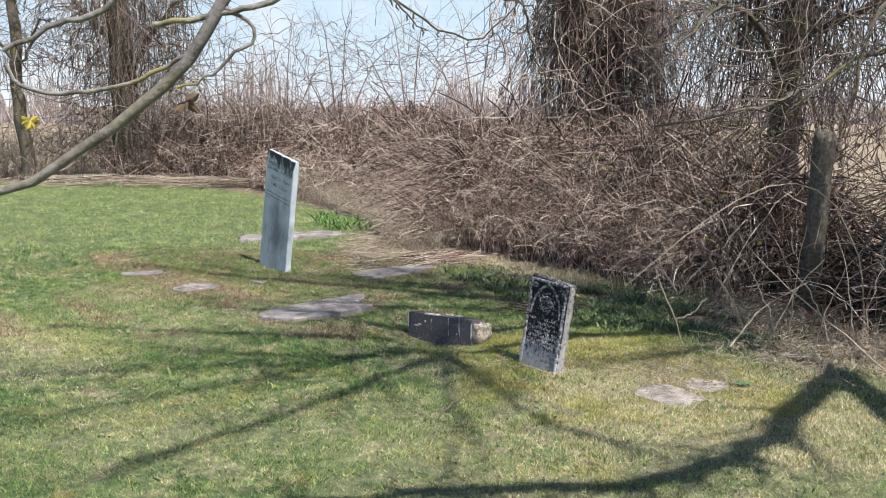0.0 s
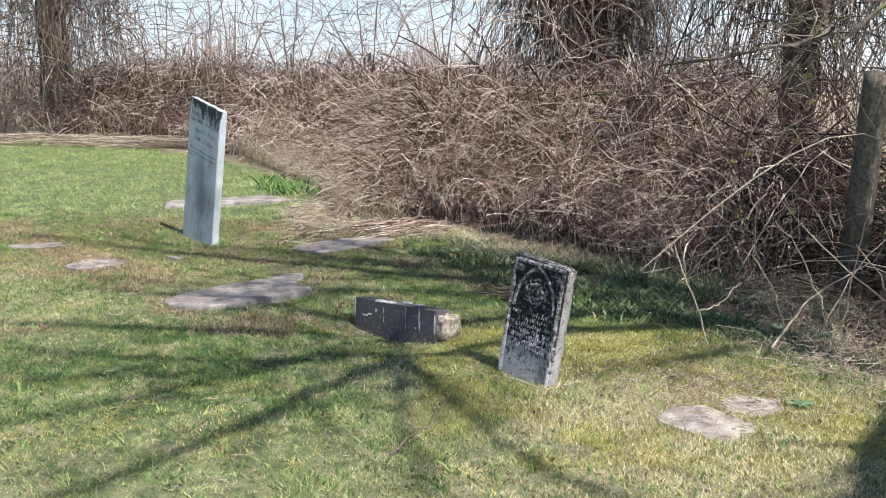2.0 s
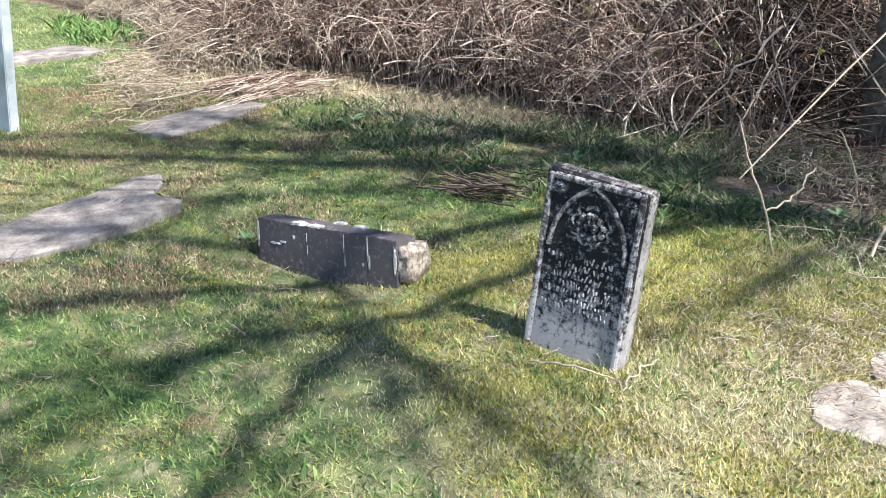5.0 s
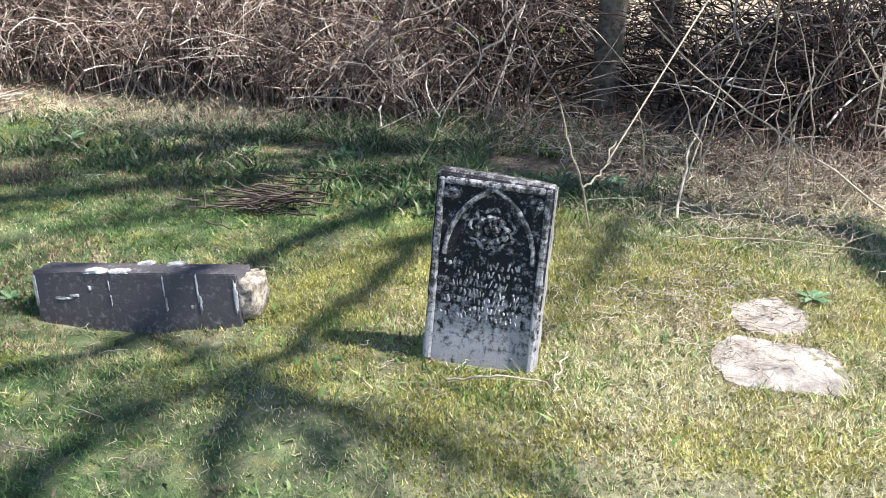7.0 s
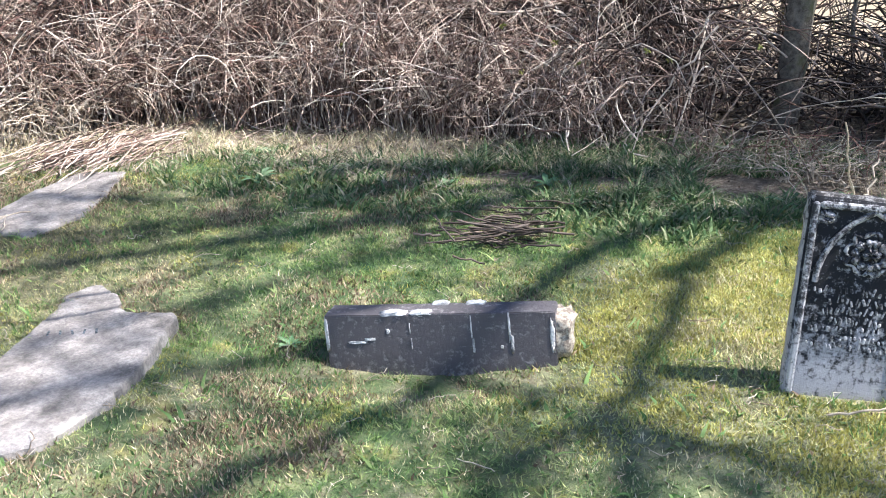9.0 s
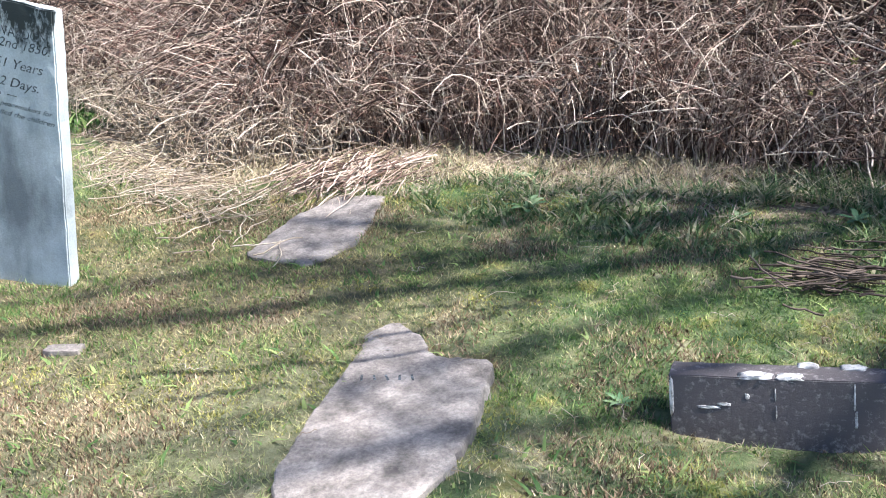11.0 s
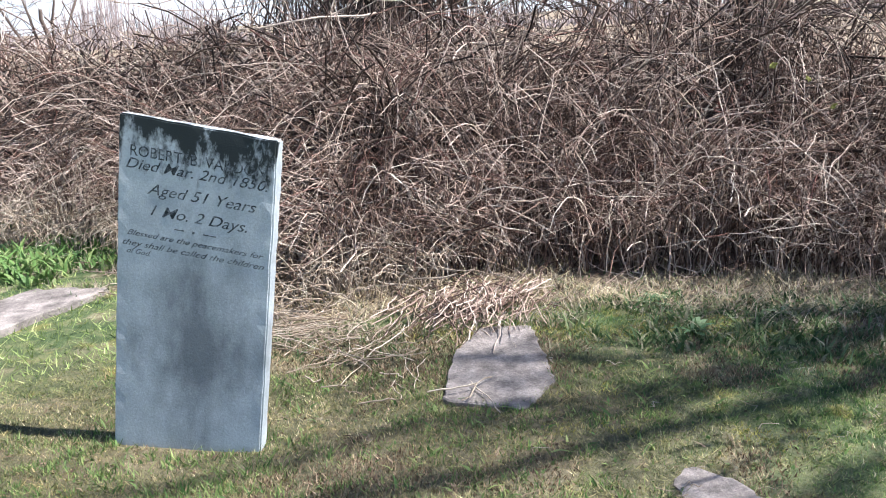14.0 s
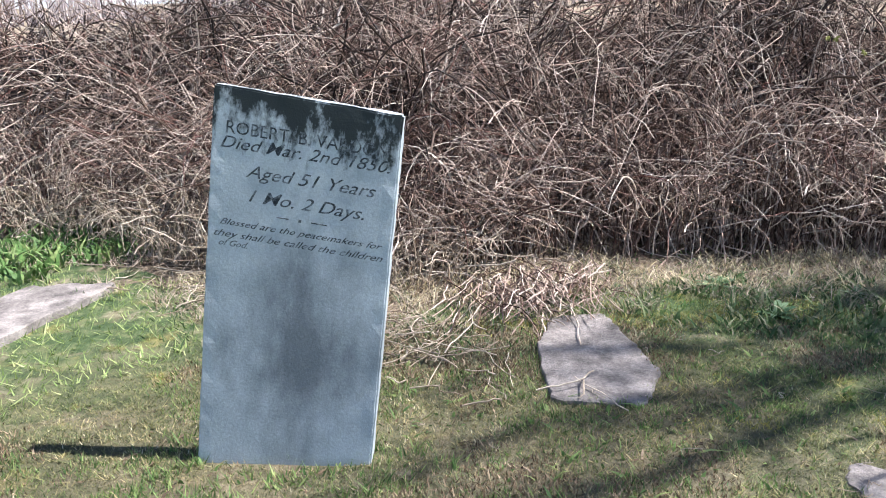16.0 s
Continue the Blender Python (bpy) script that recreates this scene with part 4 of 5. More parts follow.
def twigs_off(path, radii, count, length, spread=0.9, droop=0.0, k=7, start=0.15, rad=0.35):
    """Side twigs along a limb."""
    i = rng.uniform(start, 1.0, count) * (len(path) - 1)
    lo = np.clip(i.astype(int), 0, len(path) - 2)
    f = (i - lo)[:, None]
    base = path[lo] * (1 - f) + path[lo + 1] * f
    tan = path[lo + 1] - path[lo]
    tan /= np.linalg.norm(tan, axis=1, keepdims=True) + 1e-9
    way = tan * 0.8 + rng.normal(0, spread, (count, 3))
    way /= np.linalg.norm(way, axis=1, keepdims=True)
    t = np.linspace(0, 1, k)
    L = rng.uniform(0.35, 1.0, count) * length
    P = base[:, None, :] + way[:, None, :] * (L[:, None] * t)[..., None] + wander(count, k, length * 0.03)
    P[..., 2] -= droop * (L[:, None] * t ** 2)
    r0 = (radii[lo] * rad)[:, None]
    return P, np.maximum(r0 * (1 - 0.8 * t), 0.0012)


def limb_arrays(limbs, sides=7):
    return stack([tube_arrays(p[None], r[None], sides) for p, r in limbs])


def grown_tree(name, label, trunk, r0, r1, limbs, twig_count, twig_len, mat, fine=0, droop=0.0, rough=0.4):
    """trunk: a few points; limbs: (points, thick, thin). Twigs grow off every limb."""
    root = tagged(new(name), label, "shrub" if name == "shrub" else "tree", "shrubs behind the brambles" if name == "shrub" else "")
    tp = jagged(resample(trunk, 14), 0.02)
    tr = np.linspace(r0, r1, 14)
    v, f = tube_arrays(tp[None], tr[None], 10)
    link_part("trunk", mesh_from("trunk", v, f, mat, True), root)
    twig_parts = []
    for pts, a, b in limbs:
        n = max(16, 4 * len(pts))
        p = jagged(resample(pts, n), a * rough)
        r = np.linspace(a, b, n) * rng.uniform(1 - 0.5 * rough, 1 + 0.6 * rough, n)
        v, f = tube_arrays(p[None], r[None], 7)
        link_part("limb", mesh_from("limb", v, f, mat, True), root)
        P, R = twigs_off(p, r, twig_count, twig_len, droop=droop)
        twig_parts.append(tube_arrays(P, R, 3))
        for j in range(fine):
            q, s_ = P[rng.integers(len(P))], None
            P2, R2 = twigs_off(q, np.full(len(q), 0.010), 7, twig_len * 0.5, droop=droop, k=5)
            twig_parts.append(tube_arrays(P2, R2, 3))
    v, f = stack(twig_parts)
    link_part("crown", mesh_from("crown", v, f, mat, True), root)
    return root


KX, KY = to_sun.x / to_sun.z, to_sun.y / to_sun.z


def over(x, y, h):
    """The point of the crown that shades the ground at x, y; the crown stands half as high again as h."""
    h *= 1.5
    return (x + KX * h, y + KY * h, h)


H1 = over(0.03, 5.47, 5.0)
grown_tree("shade_tree", "leaning bare tree whose crown shades the lawn", [(3.75, 1.9, -0.1), over(2.3, 3.6, 2.1), over(2.2, 4.5, 3.3), over(2.25, 4.95, 3.8)], 0.15, 0.10, [
    ([over(2.25, 4.95, 3.8), over(1.9, 4.5, 3.75), over(1.42, 3.85, 3.6), over(0.95, 3.48, 3.5), over(0.3, 3.38, 3.5), over(-0.6, 3.3, 3.5)], 0.085, 0.03),
    ([over(2.25, 4.95, 3.8), over(1.9, 5.8, 4.2), over(1.46, 5.97, 4.4), over(0.88, 5.86, 4.6), over(0.44, 5.6, 4.8), over(0.18, 5.5, 4.9), H1, over(-0.11, 5.25, 5.1),
      over(-0.25, 5.09, 5.1), over(-0.38, 4.9, 5.2), over(-0.56, 4.57, 5.2), over(-0.75, 4.31, 5.3), over(-1.0, 4.05, 5.3), over(-1.4, 3.5, 5.3)], 0.06, 0.02),
    ([over(1.9, 5.8, 4.2), over(1.31, 6.23, 4.6), over(0.73, 6.22, 4.9), over(0.4, 6.13, 5.0), over(-0.19, 5.92, 5.2), over(-0.8, 5.88, 5.3), over(-1.65, 5.95, 5.5), over(-2.8, 6.1, 5.6)], 0.065, 0.02),
    ([over(0.05, 5.98, 5.1), over(0.02, 5.7, 5.1), H1, over(0.0, 5.15, 5.1), over(0.05, 4.62, 5.2), over(0.09, 4.2, 5.3), over(0.2, 3.6, 5.3)], 0.028, 0.008),
    ([H1, over(0.10, 5.22, 5.1), over(0.19, 5.0, 5.2), over(0.32, 4.62, 5.3), over(0.42, 4.38, 5.3), over(0.52, 4.2, 5.3), over(0.66, 4.03, 5.3), over(1.0, 3.7, 5.3)], 0.042, 0.012),
    ([over(0.02, 5.7, 5.1), over(-0.5, 5.35, 5.2), over(-1.0, 5.2, 5.2), over(-1.61, 5.06, 5.3), over(-2.7, 4.9, 5.4)], 0.022, 0.01),
    ([over(-0.5, 5.35, 5.2), over(-0.9, 5.0, 5.2), over(-1.39, 4.67, 5.3), over(-2.2, 4.1, 5.4)], 0.022, 0.01),
    ([over(2.1, 5.4, 4.0), over(1.8, 5.6, 4.1), over(1.42, 5.41, 4.2), over(1.06, 5.21, 4.3), over(0.8, 5.12, 4.3)], 0.03, 0.012),
    ([over(1.9, 5.8, 4.2), over(1.6, 6.8, 5.0), over(1.15, 7.32, 5.5), over(0.3, 7.49, 5.9), over(-0.35, 7.64, 6.0), over(-0.58, 7.87, 6.1), over(-1.1, 8.09, 6.2), over(-1.5, 8.15, 6.2), over(-2.4, 8.6, 6.3)], 0.06, 0.018),
    ([over(1.6, 6.8, 5.0), over(1.0, 6.9, 5.3), over(0.53, 6.99, 5.5), over(0.0, 7.28, 5.8), over(-0.57, 7.43, 5.9), over(-1.3, 7.7, 6.0), over(-2.2, 8.28, 6.1), over(-3.0, 8.6, 6.2)], 0.065, 0.018),
    ([over(1.15, 7.32, 5.5), over(0.6, 7.3, 5.7), over(0.1, 7.42, 5.9), over(-0.4, 7.55, 6.0), over(-0.9, 7.9, 6.1)], 0.06, 0.02),
    ([over(1.15, 7.32, 5.5), over(0.7, 7.7, 5.8), over(0.1, 7.75, 6.0), over(-0.3, 8.1, 6.2), over(-0.8, 8.7, 6.3)], 0.05, 0.018),
    ([over(1.0, 6.9, 5.3), over(0.5, 6.75, 5.6), over(-0.2, 6.85, 5.8), over(-1.1, 6.9, 6.0), over(-2.0, 7.1, 6.1)], 0.035, 0.01),
    ([over(0.4, 6.13, 5.0), over(-0.1, 6.35, 5.3), over(-0.6, 6.5, 5.5), over(-1.3, 6.6, 5.6), over(-2.0, 6.8, 5.7)], 0.04, 0.012),
    ([H1, over(-0.29, 5.48, 5.2), over(-0.53, 5.40, 5.2), over(-1.02, 5.39, 5.3), over(-1.8, 5.5, 5.4)], 0.04, 0.012),
    ([over(1.6, 6.8, 5.0), over(1.2, 7.05, 5.3), over(0.7, 7.12, 5.5), over(0.3, 7.1, 5.7), over(-0.2, 7.1, 5.8)], 0.035, 0.012),
    ([over(1.6, 6.8, 5.0), over(1.3, 7.6, 5.4), over(0.7, 7.95, 5.8), over(0.2, 8.0, 6.0)], 0.035, 0.012),
], 40, 1.0, M_BARK, 12, rough=0.2)

# a low limb of the same tree kind that hangs across the path's start
grown_tree("overhanging_limb_tree", "bare tree with a low limb hanging over the lawn", [(1.6, -0.6, -0.1), (1.5, -0.3, 1.5), (1.2, 0.2, 3.0), (1.1, 0.4, 4.2)], 0.12, 0.07, [
    ([(1.2, 0.2, 3.0), (0.5, 0.9, 2.5), (0.0, 1.2, 2.03), (-0.24, 1.27, 1.76), (-0.285, 1.27, 1.67), (-0.310, 1.27, 1.613), (-0.338, 1.27, 1.578), (-0.370, 1.27, 1.537), (-0.41, 1.27, 1.506),
      (-0.443, 1.27, 1.481), (-0.476, 1.27, 1.451), (-0.534, 1.27, 1.418), (-0.592, 1.27, 1.374), (-0.625, 1.27, 1.368), (-0.72, 1.28, 1.38)], 0.024, 0.006),
], 2, 0.05, M_LIMB, rough=0.07)


def low_twigs():
    """The fine branchlets on the low limb."""
    root = tagged(new("branchlet"), "mossy branchlets with pale lichen hanging from the low limb", "branch")
    for pts, a, b in (([(-0.350, 1.27, 1.570), (-0.401, 1.28, 1.544), (-0.448, 1.28, 1.525), (-0.496, 1.28, 1.521), (-0.574, 1.28, 1.514), (-0.604, 1.28, 1.537), (-0.607, 1.28, 1.556)], 0.003, 0.0035),
                      ([(-0.397, 1.27, 1.609), (-0.351, 1.27, 1.616), (-0.281, 1.27, 1.628), (-0.242, 1.28, 1.639), (-0.20, 1.29, 1.66)], 0.004, 0.0045),
                      ([(-0.30, 1.27, 1.635), (-0.288, 1.27, 1.628), (-0.247, 1.27, 1.598), (-0.275, 1.27, 1.579), (-0.323, 1.27, 1.537), (-0.368, 1.27, 1.524)], 0.003, 0.0018),
                      ([(-0.42, 1.27, 1.67), (-0.45, 1.28, 1.643), (-0.49, 1.28, 1.613), (-0.524, 1.28, 1.62), (-0.561, 1.28, 1.598), (-0.609, 1.28, 1.575)], 0.005, 0.0035)):
        p = jagged(resample(pts, 16), 0.0015)
        v, f = tube_arrays(p[None], np.linspace(a, b, 16)[None], 6)
        link_part("twig", mesh_from("twig", v, f, M_TWIG, True), root)


M_TWIG = bark_material("lichened_twig", (0.10, 0.09, 0.08), (0.34, 0.31, 0.28), (0.38, 0.33, 0.06))
low_twigs()


def hanging(name, cx, cy, rx, ry, ztop, zlow, count, mat, label, rad=(0.003, 0.006), flare=0.35):
    """A curtain of vine strands that hang from a crown."""
    k = 10
    t = np.linspace(0, 1, k)[None, :]
    a = rng.uniform(0, 2 * math.pi, count)
    r = np.sqrt(rng.uniform(0.02, 1, count))
    x, y = cx + rx * r * np.cos(a), cy + ry * r * np.sin(a)
    z1 = ztop * (1 - 0.35 * r ** 2) + rng.normal(0, 0.8, count)
    z0 = zlow + rng.uniform(-0.2, 1.6, count)
    sx, sy = np.cos(a) * flare * rng.uniform(-0.3, 1.3, count), np.sin(a) * flare * rng.uniform(-0.3, 1.3, count)
    P = np.stack([x[:, None] + sx[:, None] * t, y[:, None] + sy[:, None] * t, z1[:, None] + (z0 - z1)[:, None] * t ** 1.1], -1) + wander(count, k, 0.085) * np.array([1, 1, 0.5])
    R = rng.uniform(rad[0], rad[1], count)[:, None] * (1.2 - 0.7 * t)
    return tagged(tubes(name, P, R, mat), label, "vines", kind="stuff")


grown_tree("vine_tree", "bare tree smothered in vines behind the brambles", [(2.1, 12.3, 0), (2.15, 12.2, 2), (2.3, 12.3, 5)], 0.22, 0.14, [
    ([(2.15, 12.2, 2), (1.2, 11.8, 3.2), (0.4, 11.5, 3.6)], 0.06, 0.015), ([(2.2, 12.2, 3), (3.0, 11.8, 4.0), (3.9, 11.4, 3.8)], 0.06, 0.015),
    ([(2.2, 12.2, 2.6), (1.8, 11.2, 3.6), (1.6, 10.4, 3.5)], 0.05, 0.015)], 40, 1.3, M_BARK, 4, 0.4)
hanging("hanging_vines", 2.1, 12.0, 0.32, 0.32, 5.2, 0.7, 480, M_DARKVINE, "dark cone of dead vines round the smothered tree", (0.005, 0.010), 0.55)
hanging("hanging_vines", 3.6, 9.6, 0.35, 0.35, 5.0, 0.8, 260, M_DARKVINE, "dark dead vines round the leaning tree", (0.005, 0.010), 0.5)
hanging("hanging_vines", 2.1, 12.0, 0.5, 0.5, 4.9, 0.9, 750, M_VINE, "dense curtain of bare vines over a tree", (0.004, 0.008), 0.85)
grown_tree("vine_tree", "dark leaning tree hung with vines near the post", [(3.6, 9.6, 0), (3.5, 9.4, 1.5), (3.7, 9.5, 3), (4.0, 9.6, 5)], 0.17, 0.12, [
    ([(3.5, 9.4, 1.6), (2.9, 8.6, 2.3), (2.4, 7.9, 2.4), (1.9, 7.5, 2.0)], 0.045, 0.008), ([(3.6, 9.4, 2.2), (4.4, 8.6, 2.6), (5.0, 7.8, 2.4)], 0.05, 0.015),
    ([(3.6, 9.4, 2.0), (3.3, 8.4, 1.7), (2.8, 7.4, 1.55), (2.2, 6.7, 1.45), (1.5, 6.6, 1.35)], 0.035, 0.006),
    ([(3.7, 9.5, 3), (2.8, 9.2, 3.4), (2.0, 8.9, 3.2)], 0.045, 0.01)], 40, 1.0, M_BARK, 6, 0.3)
hanging("hanging_vines", 3.9, 9.6, 1.5, 1.4, 4.4, 1.1, 380, M_VINE, "loose curtain of bare vines beside the post")
grown_tree("thorn_tree", "dark bare tree with crooked limbs behind the post", [(4.6, 7.6, 0), (4.4, 7.5, 1.2), (4.5, 7.3, 2.6), (4.4, 7.2, 4)], 0.12, 0.08, [
    ([(4.4, 7.4, 1.9), (3.6, 7.0, 2.0), (2.95, 6.7, 1.85), (2.5, 6.5, 1.5)], 0.04, 0.008), ([(4.4, 7.4, 1.4), (3.8, 6.9, 1.2), (3.3, 6.6, 0.9), (3.0, 6.4, 0.45)], 0.035, 0.008),
    ([(4.5, 7.3, 2.4), (3.7, 6.8, 2.5), (3.1, 6.7, 2.2), (2.95, 6.6, 1.5)], 0.035, 0.01), ([(4.4, 7.4, 1.0), (3.9, 6.5, 1.3), (3.4, 6.0, 1.1)], 0.03, 0.008)], 30, 0.8, M_BARK, 6, 0.2)
# added out of view on the sun's side, to darken the thicket by the post
hanging("hanging_vines", 3.8, 4.4, 0.9, 0.8, 4.6, 1.5, 60, M_VINE, "unseen vine mass added to shade the brambles by the post", (0.006, 0.012))
hanging("hanging_vines", 4.5, 5.4, 1.0, 0.9, 3.6, 0.2, 170, M_VINE, "thin dark vine curtain beyond the post")
hanging("hanging_vines", 4.6, 7.8, 1.2, 1.2, 3.6, 0.6, 130, M_VINE, "loose hanging vines in the dark corner")
grown_tree("vine_tree", "far vine-clad tree at the end of the lawn", [(-6.5, 18.6, 0), (-6.4, 18.5, 2), (-6.6, 18.5, 5)], 0.3, 0.2, [
    ([(-6.4, 18.5, 2), (-5.4, 18.3, 3.4), (-4.6, 18.0, 3.8)], 0.07, 0.02), ([(-6.4, 18.5, 2.5), (-7.4, 18.2, 3.8), (-8.3, 18, 4)], 0.07, 0.02)], 50, 1.5, M_BARK, 5, 0.4)
hanging("hanging_vines", -6.2, 18.5, 1.1, 0.9, 5.6, 0.1, 300, M_VINE, "curtain of bare vines on the far tree", (0.004, 0.008))
grown_tree("thin_tree", "thin dark bare tree at the far lawn's edge", [(-8.4, 18.4, 0), (-8.5, 18.3, 2.2), (-8.4, 18.4, 5)], 0.14, 0.08, [
    ([(-8.5, 18.3, 2), (-7.8, 18, 3.2), (-7.4, 17.8, 3.0)], 0.04, 0.01), ([(-8.5, 18.3, 2.4), (-9.2, 18, 3.4), (-9.8, 17.8, 3.2)], 0.04, 0.01)], 50, 1.3, M_BARK, 5, 0.5)
for sx, sy in ((-3.2, 18.6), (-2.0, 17.6), (-0.6, 16.8), (0.6, 16.0), (-4.8, 20.0), (3.6, 14.5), (5.4, 12.5), (6.2, 10.5)):
    grown_tree("shrub", "bare arching shrub rising over the brambles", [(sx, sy, 0), (sx + 0.1, sy, 0.8), (sx, sy, 1.6)], 0.04, 0.02, [
        ([(sx, sy, 0.8), (sx + dx, sy + dy, 2.0 + dz), (sx + 1.7 * dx, sy + 1.7 * dy, 2.3 + dz)], 0.016, 0.004)
        for dx, dy, dz in ((0.7, 0, 0.4), (-0.8, 0.1, 0.5), (0.2, -0.5, 0.9), (-0.3, 0.3, 1.1))], 26, 0.9, M_VINE, 2, 0.25)


for x, y, top in ((3.0, 14.1, 2.1), (3.3, 14.0, 1.95)):
    v, f = tube_arrays(resample([(x, y, -0.05), (x + 0.03, y, 1.0), (x - 0.06, y, top)], 10)[None], np.linspace(0.06, 0.045, 10)[None], 8)
    tagged(new("snag", mesh_from("snag", v, f, M_BARK, True)), "thin broken dead trunk behind the brambles", "snag")


def air_tangle(cx, cy, rx, ry, z0, z1, count, rad, label, mat):
    """Thin looping vines caught in the branches."""
    k = 12
    t = np.linspace(0, 1, k)[None, :]
    x, y = cx + rx * rng.uniform(-1, 1, count), cy + ry * rng.uniform(-1, 1, count)
    z = rng.uniform(z0, z1, count)
    L = rng.uniform(0.4, 1.8, count)
    a = rng.uniform(0, 2 * math.pi, count)[:, None] + rng.normal(0, 1.6, count)[:, None] * t
    b = rng.normal(-0.2, 0.7, count)[:, None] + rng.normal(0, 1.8, count)[:, None] * (t - 0.5)
    st = (L / (k - 1))[:, None]
    P = np.stack([x[:, None] + np.cumsum(np.cos(a) * np.cos(b) * st, 1), y[:, None] + np.cumsum(np.sin(a) * np.cos(b) * st, 1), z[:, None] + np.cumsum(np.sin(b) * st, 1)], -1) + wander(count, k, 0.015)
    R = rng.uniform(rad[0], rad[1], count)[:, None] * (1.1 - 0.7 * t)
    return tagged(tubes("vine_tangle", P, R, mat), label, "vines", kind="stuff")


air_tangle(3.4, 8.3, 1.5, 1.5, 0.5, 3.2, 330, (0.003, 0.008), "looping bare vines caught in the thorn trees", M_VINE)
air_tangle(5.2, 9.8, 1.6, 1.8, 0.5, 3.6, 260, (0.004, 0.009), "looping bare vines behind the thorn trees", M_VINE)
air_tangle(2.0, 11.3, 1.5, 0.9, 1.0, 3.2, 600, (0.004, 0.008), "looping bare vines over the smothered tree", M_CANE)
# unseen tangles added overhead, each placed to shade one spot below
for sx, sy, sh, ex, ey, n in ((0.75, 7.35, 5.5, 0.9, 0.35, 30), (-0.75, 6.45, 5.6, 0.45, 0.25, 40), (0.02, 5.5, 5.0, 0.22, 0.16, 28), (-0.9, 8.0, 6.1, 0.6, 0.25, 30), (1.75, 6.55, 4.0, 0.55, 0.4, 150), (2.9, 6.4, 3.2, 0.6, 0.4, 110), (3.6, 6.7, 3.5, 0.8, 0.5, 140)):
    tx, ty, tz = over(sx, sy, sh)
    air_tangle(tx, ty, ex, ey, tz - 0.3, tz + 0.3, n, (0.006, 0.012), "unseen vines added in the shade tree's crown to thicken its shade", M_VINE)
air_tangle(-6.2, 18.2, 1.4, 0.8, 0.3, 4.2, 800, (0.005, 0.012), "tangled vines round the far tree", M_VINE)
air_tangle(-8.6, 18.6, 1.5, 0.8, 1.5, 4.4, 350, (0.005, 0.010), "thin hanging twigs of the far thin tree", M_VINE)
air_tangle(-2.2, 17.4, 2.6, 1.0, 1.3, 2.9, 420, (0.004, 0.008), "arching bare twigs over the far brambles", M_VINE)


# twig ends with catkins that hang in from above
def catkin_branch():
    root = tagged(new("catkin_branch"), "thin bare branch ends with small hanging catkins", "branch")
    for pts in ([(-0.5, 6.2, 2.35), (-0.2, 6.1, 2.1), (0.1, 6.0, 1.92), (0.35, 6.0, 1.93), (0.5, 6.0, 2.2)], [(-0.42, 6.0, 2.35), (-0.3, 6.0, 2.12), (-0.1, 6.0, 1.98)],
                [(0.1, 6.0, 2.3), (0.5, 6.0, 2.15), (0.75, 6.1, 2.05)], [(0.4, 6.1, 2.4), (0.55, 6.1, 2.1), (0.6, 6.1, 1.8), (0.75, 6.2, 1.6)]):
        p = jagged(resample(pts, 14), 0.012)
        v, f = tube_arrays(p[None], np.linspace(0.010, 0.004, 14)[None], 5)
        twig = link_part("twig", mesh_from("twig", v, f, M_BARK, True), root)
        for i in range(2, 14, 2):
            q = np.array([p[i] + (rng.normal(0, 0.004), 0, -0.055 * j / 4) for j in range(5)])
            v, f = tube_arrays(q[None], np.array([[0.002, 0.006, 0.007, 0.005, 0.001]]), 5)
            link_part("catkin", mesh_from("catkin", v, f, M_BARK, True), twig)


catkin_branch()


def leaf_cluster(name, x, y, z, size, n, mat, label):
    """A few small leaves at a twig's end."""
    root = tagged(new(name), label, "leaves")
    r = random.Random(int(1000 * abs(x + z)))
    for i in range(n):
        bm = bmesh.new()
        d = Vector((r.uniform(-1, 1), r.uniform(-0.6, 0.6), r.uniform(-1.2, 0.5))).normalized()
        side = d.cross(Vector((0.3, 1, 0.2))).normalized()
        rows = [[bm.verts.new(d * size * t + side * size * 0.3 * math.sin(math.pi * (0.1 + 0.85 * t)) * q + Vector((0, 0.12 * size * abs(q), 0))) for q in (-1, 0, 1)] for t in (0, 0.35, 0.7, 1.0)]
        for p, q in zip(rows[:-1], rows[1:]):
            for m_ in (0, 1):
                bm.faces.new((p[m_], p[m_ + 1], q[m_ + 1], q[m_]))
        part("leaf", bm, mat, root)
    root.location = (x, y, z)


M_YELLOW = fibre_material("yellow_bud_leaf", [(0.0, (0.38, 0.29, 0.04)), (1.0, (0.52, 0.44, 0.11))], 0.6)
M_BUD = fibre_material("green_bud", [(0.0, (0.20, 0.22, 0.05)), (1.0, (0.40, 0.38, 0.12))], 0.6)
leaf_cluster("yellow_leaves", -0.584, 1.29, 1.478, 0.013, 14, M_YELLOW, "small yellow leaf cluster hanging from a mossy twig")
leaf_cluster("withered_leaves", -0.36, 1.28, 1.505, 0.022, 4, M_DEADLEAF, "curled brown leaves left on the low limb")
for bx, by, bz in ((2.2, 6.3, 0.95), (2.35, 6.5, 1.15), (1.95, 6.6, 0.8), (1.4, 7.8, 0.85), (1.6, 7.5, 0.6), (1.2, 8.0, 1.05), (2.5, 6.9, 1.3),
                   (1.74, 7.5, 0.35), (1.88, 7.25, 0.4), (2.1, 6.85, 0.44), (1.2, 8.35, 0.45), (2.05, 6.95, 0.48), (2.3, 6.5, 0.52), (1.45, 7.95, 0.97), (1.36, 8.1, 1.04), (2.12, 6.8, 0.83), (1.82, 7.35, 0.5)):
    leaf_cluster("yellow_leaves", bx, by, bz, 0.022, 9, M_BUD, "fresh yellow-green buds on a bramble twig")

